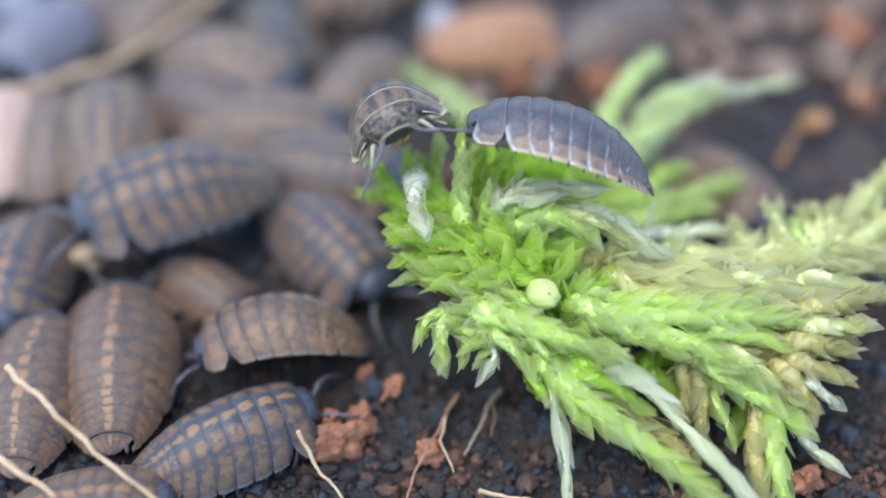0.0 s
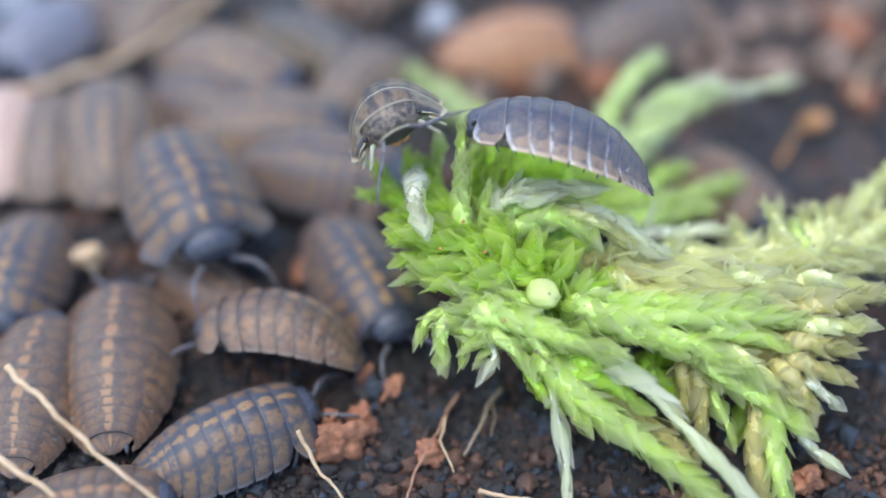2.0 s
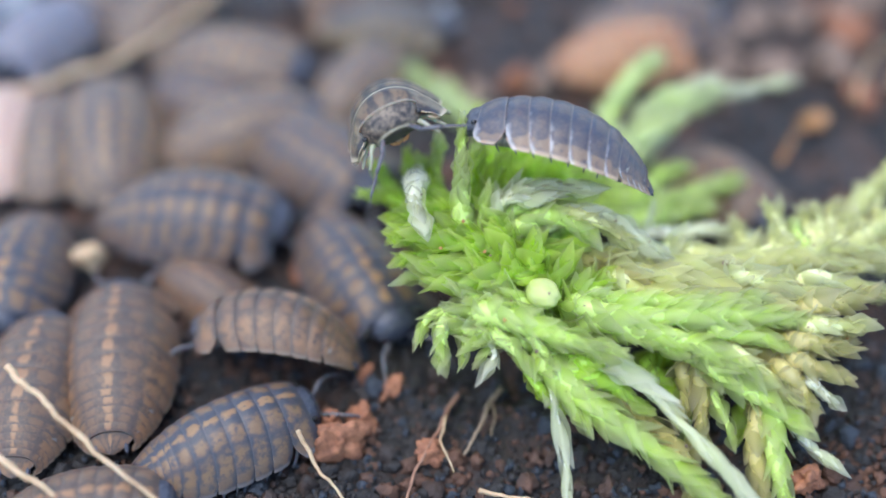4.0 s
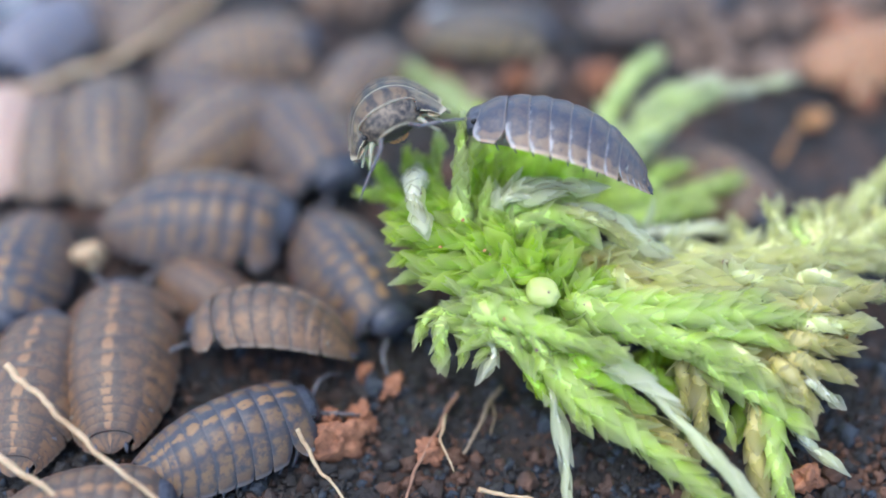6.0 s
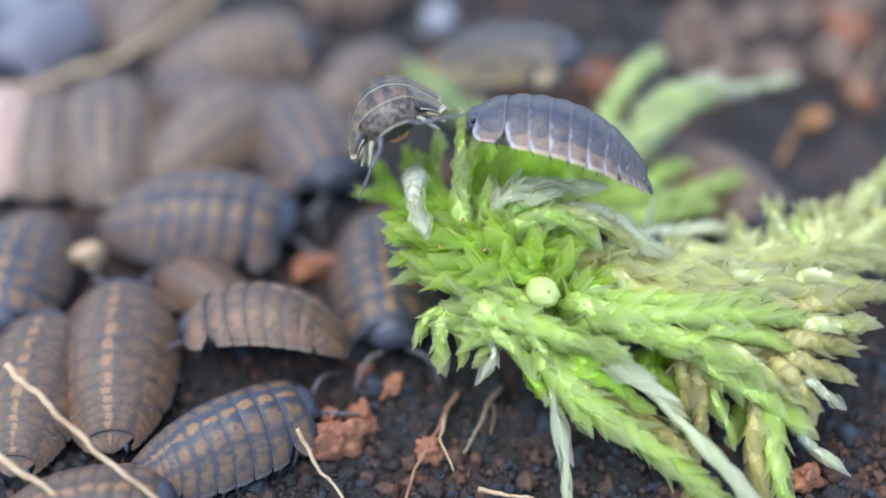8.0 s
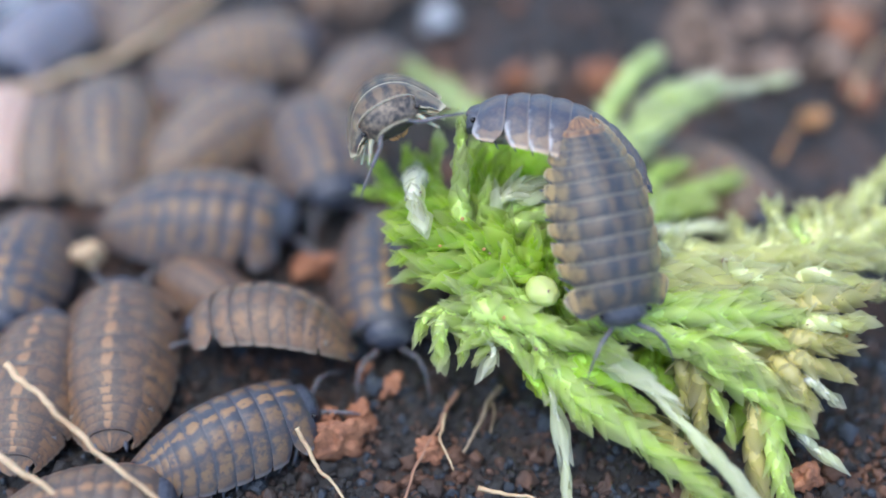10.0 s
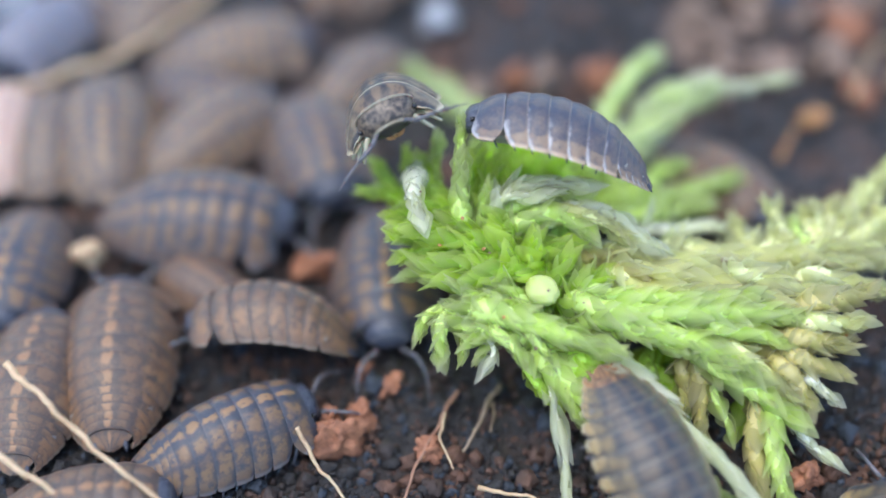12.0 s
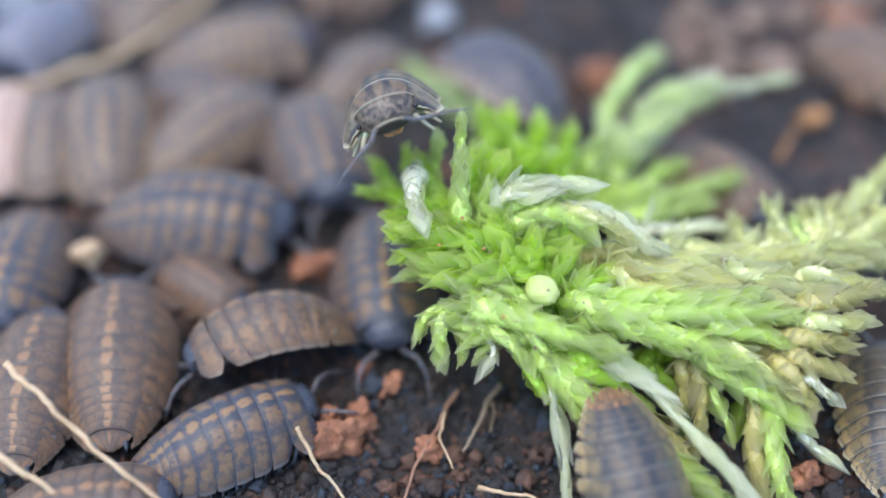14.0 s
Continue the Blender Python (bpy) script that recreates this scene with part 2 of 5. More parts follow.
def piece(name, me, parent, m=None, label=""):
    ob = new(name, me)
    ob.parent = parent
    if m is not None:
        ob.matrix_basis = m
    if label:
        tagged(ob, label)
    return ob


def P(x, y, z, rx=0, ry=0, rz=0):
    return pose(x * MM, y * MM, z * MM, rx, ry, rz)


def grid(bm, rows, close=False, uv=None):
    """Faces between rows of points; rows of equal length. uv(i, j) gives the layer's values."""
    vs = [[bm.verts.new(p) for p in r] for r in rows]
    layer = bm.loops.layers.uv.verify()
    n, k = len(rows), len(rows[0])
    for i in range(n - 1):
        for j in range(k if close else k - 1):
            j2 = (j + 1) % k
            face = bm.faces.new((vs[i][j], vs[i][j2], vs[i + 1][j2], vs[i + 1][j]))
            for loop, (a, b) in zip(face.loops, ((i, j), (i, j + 1), (i + 1, j + 1), (i + 1, j))):
                loop[layer].uv = (b / (k if close else k - 1), a / (n - 1)) if uv is None else uv(a, b)
    return vs


def smooth_path(points, per=6):
    """Catmull-Rom through the points."""
    pts = [Vector(p) for p in points]
    pts = [pts[0] * 2 - pts[1]] + pts + [pts[-1] * 2 - pts[-2]]
    out = []
    for i in range(1, len(pts) - 2):
        a, b, c, d = pts[i - 1:i + 3]
        for k in range(per):
            t = k / per
            out.append(0.5 * (2 * b + (c - a) * t + (2 * a - 5 * b + 4 * c - d) * t * t + (3 * b - a - 3 * c + d) * t ** 3))
    out.append(pts[-2])
    return out


def tube(bm, path, radii, sides=7, rough=0.0, rng=random):
    """A tapered tube along a path, with closed ends."""
    rows, ref = [], Vector((0.13, 0.2, 1)).normalized()
    for i, p in enumerate(path):
        d = (path[min(i + 1, len(path) - 1)] - path[max(i - 1, 0)]).normalized()
        side = d.cross(ref)
        if side.length < 0.05:
            side = d.cross(Vector((1, 0, 0)))
        side.normalize()
        up = side.cross(d)
        r = radii(i / (len(path) - 1)) if callable(radii) else radii
        rows.append([p + (side * math.cos(q) + up * math.sin(q)) * r * (1 + rng.uniform(-rough, rough))
                     for q in [2 * math.pi * k / sides for k in range(sides)]])
    vs = grid(bm, rows, close=True)
    bm.faces.new(list(reversed(vs[0])))
    bm.faces.new(vs[-1])


def lump(bm, centre, size, rng, detail=2, rough=0.25, flat=1.0):
    """An irregular grain."""
    made = bmesh.ops.create_icosphere(bm, subdivisions=detail, radius=1.0)["verts"]
    off = Vector((rng.uniform(-50, 50), rng.uniform(-50, 50), rng.uniform(-50, 50)))
    turn = Euler((rng.uniform(0, 6), rng.uniform(0, 6), rng.uniform(0, 6))).to_matrix()
    st = Vector((rng.uniform(0.75, 1.25), rng.uniform(0.75, 1.25), rng.uniform(0.6, 1.0) * flat))
    for v in made:
        d = v.co.copy()
        k = 1 + rough * (noise.noise(d * 1.3 + off) * 1.6 + noise.noise(d * 3.1 + off) * 0.8 + noise.noise(d * 7.0 + off) * 0.35)
        q = turn @ Vector((d.x * st.x, d.y * st.y, d.z * st.z))
        v.co = Vector(centre) + q * (size * k)


# ---- ground ----
def ground_height(x, y):
    p = Vector((x, y, 0))
    return (noise.noise(p * 0.16) * 0.9 + noise.noise(p * 0.5 + Vector((7, 3, 1))) * 0.45 + noise.noise(p * 1.3) * 0.28 + noise.noise(p * 3.1) * 0.16) - 0.55


def build_ground():
    bm = bmesh.new()
    xs = list(np.arange(-42, 42.01, 0.36))
    ys = list(np.arange(24, 120.01, 0.36))
    far = [52, 60, 70, 80, 95, 110, 130]
    xs = [-f for f in reversed(far)] + xs + far
    ys = [70 - f for f in reversed(far)] + ys + [70 + f for f in far]
    grid(bm, [[(x, y, ground_height(x, y)) for x in xs] for y in ys])
    ob = new("ground", finish("ground", bm, SOIL))
    tagged(ob, "dark damp soil mixed with reddish brown crumbs", "soil", kind="structure")


build_ground()


def build_crumbs():
    """Loose crumbs of soil over the ground: many fine ones, fewer coarse ones."""
    rng = random.Random(5)
    shapes = []
    for detail in (1, 2):
        base = bmesh.new()
        bmesh.ops.create_icosphere(base, subdivisions=detail, radius=1.0)
        shapes.append(([v.co.copy() for v in base.verts], [[v.index for v in f.verts] for f in base.faces]))
        base.free()
    verts, faces = [], []

    def crumb(x, y, s):
        shape, tris = shapes[1 if s > 0.34 else 0]
        off = Vector((rng.uniform(-90, 90), rng.uniform(-90, 90), rng.uniform(-90, 90)))
        turn = Euler((rng.uniform(0, 6), rng.uniform(0, 6), rng.uniform(0, 6))).to_matrix()
        st = (rng.uniform(0.7, 1.3), rng.uniform(0.7, 1.3), rng.uniform(0.5, 1.0))
        n0 = len(verts)
        z = ground_height(x, y) + s * 0.25
        for d in shape:
            k = s * max(0.3, 1 + 0.9 * noise.noise(d * 1.5 + off) + 0.5 * noise.noise(d * 3.4 + off) + rng.uniform(-0.12, 0.12))
            q = turn @ Vector((d.x * st[0], d.y * st[1], d.z * st[2])) * k
            verts.append(((x + q.x) * MM, (y + q.y) * MM, (z + q.z) * MM))
        faces.extend([[i + n0 for i in t] for t in tris])

    for _ in range(8500):
        y = 30 + 85 * rng.random() ** 1.5
        x = rng.uniform(-1, 1) * (16 + 0.32 * y)
        crumb(x, y, rng.uniform(0.14, 0.34) if rng.random() < 0.82 else rng.uniform(0.34, 0.78))
    for _ in range(7000):
        crumb(rng.uniform(-22, 31), rng.uniform(36, 60), 0.09 + 0.30 * rng.random() ** 2)
    me = bpy.data.meshes.new("soil_crumbs")
    me.from_pydata(verts, [], faces)
    me.materials.append(CRUMB)
    me.polygons.foreach_set("use_smooth", [True] * len(me.polygons))
    ob = new("soil_crumbs", me)
    tagged(ob, "loose wet black and reddish brown soil crumbs", "soil crumbs", kind="stuff")


build_crumbs()

# ---- isopods ----
# plates: front x, rear x
PLATES = [(4.85, 3.35), (3.50, 2.15), (2.35, 1.00), (1.20, -0.10), (0.10, -1.20), (-1.00, -2.25), (-2.05, -3.15)]
TAIL_PLATES = [(-2.95, -3.60), (-3.40, -4.02), (-3.82, -4.42), (-4.22, -4.80), (-4.60, -5.15)]
# half width and height of the back along the body
PROFILE_X = (-6.0, -5.1, -4.4, -3.6, -2.6, -1.2, 0.2, 1.6, 2.8, 3.9, 5.0)
PROFILE_W = (1.05, 1.78, 2.25, 2.65, 3.00, 3.28, 3.38, 3.36, 3.25, 3.04, 2.72)
PROFILE_H = (1.1, 1.85, 2.30, 2.72, 3.15, 3.55, 3.70, 3.66, 3.50, 3.22, 2.70)
PIVOT_Z = 1.2
mesh_cache = {}


def plate_mesh(i, shell):
    key = ("plate", i, shell.name)
    if key in mesh_cache:
        return mesh_cache[key]
    x0, x1 = (PLATES + TAIL_PLATES)[i]
    tail = i >= len(PLATES)
    xm = (x0 + x1) / 2
    bm = bmesh.new()
    nu, ns = 30, 7
    zb = 0.62

    def point(u, s, inset=0.0):
        a = abs(u)
        q = u * math.pi / 2
        xa = x0 + (x1 - x0) * s
        back = (0.50 if not tail else 0.75) * a ** 3
        if i == 0:
            back = 0.15 * a ** 2 - 0.75 * a ** 3 * (1 - s)
        hw = float(np.interp(xa - max(0, back) * 1.1, PROFILE_X, PROFILE_W)) + 0.04 * (s - 0.4) + (0.06 if not tail else 0.03) * math.sin(s * math.pi)
        zt = float(np.interp(xa, PROFILE_X, PROFILE_H)) + 0.05 * (s - 0.4) + (0.09 if not tail else 0.05) * math.sin(s * math.pi)
        if i == 0 and shell is SHELL_MOTTLED:
            zt -= 1.1 * (1 - s) ** 2
        hw *= 0.87 if shell is SHELL_MOTTLED else 1.0
        y = hw * (math.sin(q) * 0.93 + 0.07 * u ** 3)
        z = zb + (zt - zb) * math.cos(q) ** 0.92
        y *= 1 + 0.08 * max(0, a - 0.70) / 0.30
        z += (0.34 if shell is SHELL_DARK else 0.20) * max(0, a - 0.78) / 0.22
        if i == 0:
            y *= 1 + 0.07 * max(0, a - 0.75) / 0.25
            z += (0.15 if shell is not SHELL_MOTTLED else -0.35) * max(0, a - 0.8) / 0.2
        trim = ((0.55 if shell is SHELL_DARK else 0.30) if not tail else 0.22) * max(0, (a - 0.70) / 0.30) ** 1.8
        if i == 0:
            trim = 1.1 * max(0, (a - 0.70) / 0.30) ** 2.2 if shell is not SHELL_MOTTLED else 0.78 * (1 - math.sqrt(max(0.0, 1 - max(0, (a - 0.5) / 0.5) ** 2)))
        xf, xr = x0 - trim * (0.95 if i else 0.7), x1 + trim * (0.22 if i else 0.55 if shell is not SHELL_MOTTLED else 0.8)
        x = xf + (xr - xf) * s - back
        k = 1 - inset / hw
        return (x - xm, y * k, z - PIVOT_Z - inset)

    us = [-1 + 2 * j / nu for j in range(nu + 1)]
    grid(bm, [[point(u, s / ns) for u in us] for s in range(ns + 1)],
         uv=lambda a, b: (b / nu, a / ns))
    # turned-in rear lip and front lip
    grid(bm, [[point(u, 1) for u in us], [point(u, 1.01, 0.05) for u in us], [point(u, 0.85, 0.09) for u in us]], uv=lambda a, b: (b / nu, 0.98))
    for sgn in (-1, 1):
        grid(bm, [[point(sgn, s / ns) for s in range(ns + 1)], [point(sgn * 0.985, s / ns, 0.08) for s in range(ns + 1)],
                  [point(sgn * 0.80, s / ns, 0.22) for s in range(ns + 1)]], uv=lambda a, b: (0.0, 0.4))
    bmesh.ops.recalc_face_normals(bm, faces=bm.faces)
    mesh_cache[key] = finish("plate", bm, shell)
    return mesh_cache[key]


def head_mesh(shell):
    key = ("head", shell.name)
    if key in mesh_cache:
        return mesh_cache[key]
    bm = bmesh.new()
    rows = []
    n, k = 10, 20
    for i in range(n + 1):
        s = i / n
        # from the back of the head to its blunt front with a raised front rim
        x = -0.75 + 1.55 * s
        r = math.sqrt(max(0.0, 1 - max(0, (s - 0.25) / 0.75) ** 2.6)) * (0.97 + 0.06 * math.exp(-((s - 0.72) / 0.08) ** 2))
        r = max(r, 0.12)
        rows.append([(x, 1.75 * r * math.sin(q), (-0.05 if math.cos(q) > 0 else 0.1) + (1.25 if math.cos(q) > 0 else 0.75) * r * math.cos(q) - 0.25 * s)
                     for q in [2 * math.pi * (j / k - 0.5) for j in range(k)]])
    vs = grid(bm, rows, close=True)
    bm.faces.new(list(reversed(vs[0])))
    bm.faces.new(vs[-1])
    bmesh.ops.recalc_face_normals(bm, faces=bm.faces)
    mesh_cache[key] = finish("head", bm, shell)
    return mesh_cache[key]


def head_ring(s):
    """A line over the top of the head from cheek to cheek."""
    r = math.sqrt(1 - max(0, (s - 0.25) / 0.75) ** 2.6) * (0.99 + 0.06 * math.exp(-((s - 0.72) / 0.08) ** 2))
    return [Vector((-0.75 + 1.55 * s, 1.75 * r * math.sin(q), -0.05 + 1.25 * r * math.cos(q) - 0.25 * s))
            for q in [math.pi * (j / 22 - 0.5) for j in range(23)]]


def telson_mesh(shell):
    key = ("telson", shell.name)
    if key in mesh_cache:
        return mesh_cache[key]
    bm = bmesh.new()
    rows = []
    for i in range(7):
        s = i / 6
        w = 1.5 * (1 - s) ** 0.7 + 0.12
        rows.append([(-1.05 * s, w * u, 0.42 * (1 - s * 0.7) * math.cos(u * 1.4) - 0.45 * s) for u in [-1 + j / 4 for j in range(9)]])
    grid(bm, rows)
    grid(bm, [rows[-1], [(x + 0.1, y, z - 0.12) for x, y, z in rows[-1]]])
    mesh_cache[key] = finish("telson", bm, shell)
    return mesh_cache[key]


def limb_mesh(kind, side, material):
    key = (kind, side, material.name)
    if key in mesh_cache:
        return mesh_cache[key]
    bm = bmesh.new()
    if kind == "leg":
        pts = [(0, 0, 0), (0.1, 0.75, 0.05), (0.15, 1.35, -0.15), (0.05, 1.75, -0.65), (-0.15, 2.0, -1.05)]
        rad = lambda s: 0.20 * (1 - 0.75 * s) + 0.02
        path = smooth_path([(x, y * side, z) for x, y, z in pts], 3)
        tube(bm, path, rad, 6)
    elif kind == "antenna":
        joints = [(0, 0, 0), (0.35, 0.35, 0.12), (0.95, 0.95, 0.30), (1.75, 1.35, 0.10), (2.55, 1.50, -0.45), (3.05, 1.55, -0.85)]
        js = [Vector((x, y * side, z)) for x, y, z in joints]
        for a, b, r0, r1 in zip(js, js[1:], (0.17, 0.15, 0.125, 0.09, 0.065), (0.18, 0.16, 0.13, 0.075, 0.02)):
            tube(bm, [a, a.lerp(b, 0.12), a.lerp(b, 0.85), b], lambda s, r0=r0, r1=r1: (r0 + (r1 - r0) * s) * (0.8 if s < 0.1 else 1.0), 7)
    elif kind == "long_antenna":
        joints = [(0, 0, 0), (0.30, 0.20, -0.10), (0.75, 0.55, -0.55), (1.00, 1.55, -1.15), (1.15, 2.65, -1.95), (1.10, 3.15, -2.40)]
        js = [Vector((x, y * side, z)) for x, y, z in joints]
        for a, b, r0, r1 in zip(js, js[1:], (0.17, 0.14, 0.12, 0.085, 0.06), (0.16, 0.15, 0.13, 0.075, 0.02)):
            tube(bm, [a, a.lerp(b, 0.12), a.lerp(b, 0.85), b], lambda s, r0=r0, r1=r1: (r0 + (r1 - r0) * s) * (0.8 if s < 0.1 else 1.0), 7)
    elif kind == "uropod":
        tube(bm, smooth_path([(0, 0, 0), (-0.45, 0.12 * side, -0.12), (-0.95, 0.22 * side, -0.32)], 3), lambda s: 0.24 * (1 - s) ** 0.6 + 0.03, 7)
    elif kind == "eye":
        bmesh.ops.create_uvsphere(bm, u_segments=10, v_segments=7, radius=0.17)
    mesh_cache[key] = finish(kind, bm, material)
    return mesh_cache[key]


def belly_mesh():
    if "belly" in mesh_cache:
        return mesh_cache["belly"]
    bm = bmesh.new()
    rows = []
    for i in range(3):
        rows.append([(0.72 - 0.72 * i, 2.4 * math.sin(q), 0.85 * math.cos(q)) for q in [2 * math.pi * j / 14 for j in range(14)]])
    vs = grid(bm, rows, close=True)
    bm.faces.new(list(reversed(vs[0])))
    bm.faces.new(vs[-1])
    mesh_cache["belly"] = finish("belly", bm, BELLY)
    return mesh_cache["belly"]


def build_isopod(label, shell, size=1.0, arch=0.0, turn=0.0, long_antennae=False, antennae=True, folded=False, tail_shell=None, limb=None, group="isopods on the soil", slim=1.0):
    """An isopod with its head towards +x and its feet at z = 0. arch: degrees by which the back bows over the whole body; turn: degrees of sideways bend."""
    root = new("isopod")
    tagged(root, label, "isopod", group)
    root.scale = (size, size * slim, size)
    limb = limb or LIMB

    def place(x, dx=0.0, dz=0.0):
        """The pose of a cross-section at x along the bowed body."""
        a, b = radians(arch) / 12, radians(turn) / 12
        px = math.sin(a * x) / a if arch else x
        pz = (math.cos(a * x) - 1) / a if arch else 0
        if turn:
            r = px * b
            py, px = (1 - math.cos(r)) / b, math.sin(r) / b
        else:
            py = 0
        return P(px, py, PIVOT_Z + pz, 0, math.degrees(a * x), math.degrees(b * x))

    lift = max(0.0, (1 - math.cos(radians(arch) / 2)) * 12 / max(radians(abs(arch)), 1e-6)) * 0.55 if arch > 0 else 0
    up = P(0, 0, lift)
    allp = PLATES + TAIL_PLATES
    for i, (x0, x1) in enumerate(allp):
        sh = tail_shell if tail_shell and i >= len(PLATES) + 4 else shell
        piece("plate" if i < len(PLATES) else "tail_plate", plate_mesh(i, sh), root, up @ place((x0 + x1) / 2))
    for x in (3.9, 2.7, 1.5, 0.3, -0.9, -2.1, -3.2):
        piece("belly", belly_mesh(), root, up @ place(x) @ P(-0.5 if long_antennae else 0, 0, 0.15) @ Matrix.Diagonal((1, 0.74 if long_antennae else 1, 1, 1)))
    piece("telson", telson_mesh(tail_shell or shell), root, up @ place(-5.0) @ P(0, 0, 0.15))
    head = piece("head", head_mesh(HEAD_DARK if long_antennae else HEAD_BLUE), root, up @ place(5.05) @ (P(0.36, 0, 0.16, 0, 54, 0) if long_antennae else P(0, 0, 0.45)) @ Matrix.Scale(1.05 if long_antennae else 1.0, 4))
    if long_antennae:
        for s0, thick in ((0.06, 0.05), (0.84, 0.05)):
            bm = bmesh.new()
            tube(bm, head_ring(s0), lambda w, thick=thick: thick, 6)
            piece("head_ridge", finish("head_ridge", bm, RIDGE), head, None, "thin pale ridge on the head")
        for k in range(5):
            bm = bmesh.new()
            q = -0.6 + 0.3 * k
            tube(bm, smooth_path([(0.1, q, -0.45), (0.55, q * 0.8, -0.62), (0.68, q * 0.5, -0.82 - 0.1 * (k % 2))], 3), lambda w: 0.17 * (1 - 0.6 * w), 6)
            piece("mouthpart", finish("mouthpart", bm, HUSK), head)
    for side in (-1, 1):
        piece("eye", limb_mesh("eye", 0, EYE_BLACK), head, P(0.05, 1.66 * side, 0.25), "small black eye")
        kind = "long_antenna" if long_antennae else "antenna"
        if antennae:
            piece("antenna", limb_mesh(kind, side, limb), root, up @ place(5.05) @ P(0.65, 0.75 * side, -0.15), "jointed grey antenna")
        piece("uropod", limb_mesh("uropod", side, tail_shell or HEAD_BLUE), root, up @ place(-5.0) @ P(-0.1, 0.7 * side, -0.05))
        for i, x in enumerate((4.0, 2.8, 1.6, 0.4, -0.8, -1.9, -2.9)):
            if long_antennae and i < 2:
                piece("leg", limb_mesh("leg", side, LIMB_PALE), root, up @ place(x) @ P(0.7, 1.1 * side, -0.3, 0, 0, side * (-58 + 20 * i)), "pale see-through leg")
                continue
            piece("leg", limb_mesh("leg", side, LIMB_PALE if long_antennae else LIMB), root,
                  up @ place(x) @ P(0, 1.35 * side, -0.25, 0, 0, side * (26 - 9 * i)) @ Matrix.Scale(0.5 if folded else 1.0, 4))
    return root


def put(ob, p):
    ob.matrix_basis = P(*p) @ Matrix.Diagonal((*ob.scale, 1))
    return ob


movers = []


def moving(ob, rows):
    """Keep the rows of a moving thing for motions(), at the end of the file."""
    put(ob, rows[0][1])
    movers.append((ob, rows))


# isopods that rest
put(build_isopod("brown-grey isopod with a row of ochre spots on soil", SHELL_BROWN, 1.14, slim=0.94), (-20.90, 50.12, 0.00, 0, 0, 96.7))
put(build_isopod("brown isopod with orange spots beside a dry root", SHELL_BROWN, 1.05, slim=0.93), (-25.85, 47.98, 0.00, 0, 0, 91.8))
put(build_isopod("slate isopod with ochre spots beside red clay crumbs", SHELL_SLATE, 1.04, slim=0.84), (-13.20, 44.04, 0.00, 0, 0, 28.7))
put(build_isopod("small brown isopod half under another isopod", SHELL_BROWN, 0.68), (-16.52, 57.38, 0.00, 0, 0, -37.5))
put(build_isopod("brown isopod with an orange stripe on its back", SHELL_BROWN_HAZE, 1.2), (-25.77, 72.30, 0.00, 0, 0, 101.6))
put(build_isopod("blue-grey isopod at the crowd's edge", SHELL_SLATE, 1.05), (-29.36, 58.55, 0.00, 0, 0, -90.8))
put(build_isopod("brown isopod behind the moss", SHELL_BROWN_HAZE, 0.9), (-7.11, 79.97, 0.00, 0, 0, 56.4))
put(build_isopod("blue-grey isopod far back, haze put into its shell colour", SHELL_BLUE_HAZE, 1.1), (-33.85, 86.48, 0.00, 0, 0, -120.3))
put(build_isopod("dusky isopod far back in the crowd", SHELL_SLATE, 1.0), (-29.11, 91.09, 0.00, 0, 0, -24.2))
put(build_isopod("pinkish isopod with a bright highlight put into its shell colour", SHELL_LIT, 1.05), (-33.94, 72.43, 0.00, 0, 0, 98.4))
put(build_isopod("brown isopod on soil beyond the moss", SHELL_BROWN, 0.95), (20.68, 67.43, 0.00, 0, 0, -55.1))
put(build_isopod("brown isopod under a root", SHELL_BROWN, 0.9), (-20.71, 39.18, 0.00, 0, 0, 7.6))
put(build_isopod("brown isopod far back on the soil", SHELL_BROWN, 1.0), (-7.80, 94.21, 0.00, 0, 0, -165.3))

put(build_isopod("dusky isopod wedged among others", SHELL_SLATE, 1.0), (-17.99, 76.71, 0.00, 0, 0, 155.1))
put(build_isopod("brown isopod wedged among others", SHELL_BROWN_HAZE, 1.0), (-30.14, 72.01, 0.00, 0, 0, 95.6))
put(build_isopod("brown isopod far back in the crowd", SHELL_BROWN_HAZE, 1.0), (-24.80, 89.83, 0.00, 0, 0, 61.4))

# isopods that walk
feeder = build_isopod("arched brown isopod with ochre side patches", SHELL_BROWN, 0.98, 62, folded=True, slim=0.88)
moving(feeder, [
    (0, (-10.24, 50.71, 1.10, 26, 0, -172.7)), (0.7, (-10.43, 51.07, 1.10, 26, 0, 176.4)), (1.5, (-10.45, 50.95, 1.10, 26, 0, 170.4)), (3, (-10.72, 50.95, 1.10, 26, 0, 170.2)), (5.3, (-10.72, 51.07, 1.10, 26, 0, 174.0)),
    (6.5, (-11.21, 51.44, 1.10, 26, 0, 175.2)), (8.2, (-11.39, 51.44, 1.10, 26, 0, 175.1)), (10.3, (-11.02, 51.32, 1.10, 26, 0, 173.7)), (11.5, (-11.02, 51.44, 1.10, 26, 0, 175.1)),
    (12.5, (-11.10, 51.56, 1.10, 26, 0, 173.9)), (13, (-10.95, 51.19, 1.10, 26, 0, -175.2)), (13.5, (-10.76, 50.72, 1.10, 26, 0, -164.9)), (14, (-10.75, 50.60, 1.10, 26, 0, -163.2))])
turner = build_isopod("slate isopod with an ochre-spotted back", SHELL_SLATE, 1.25, 20)
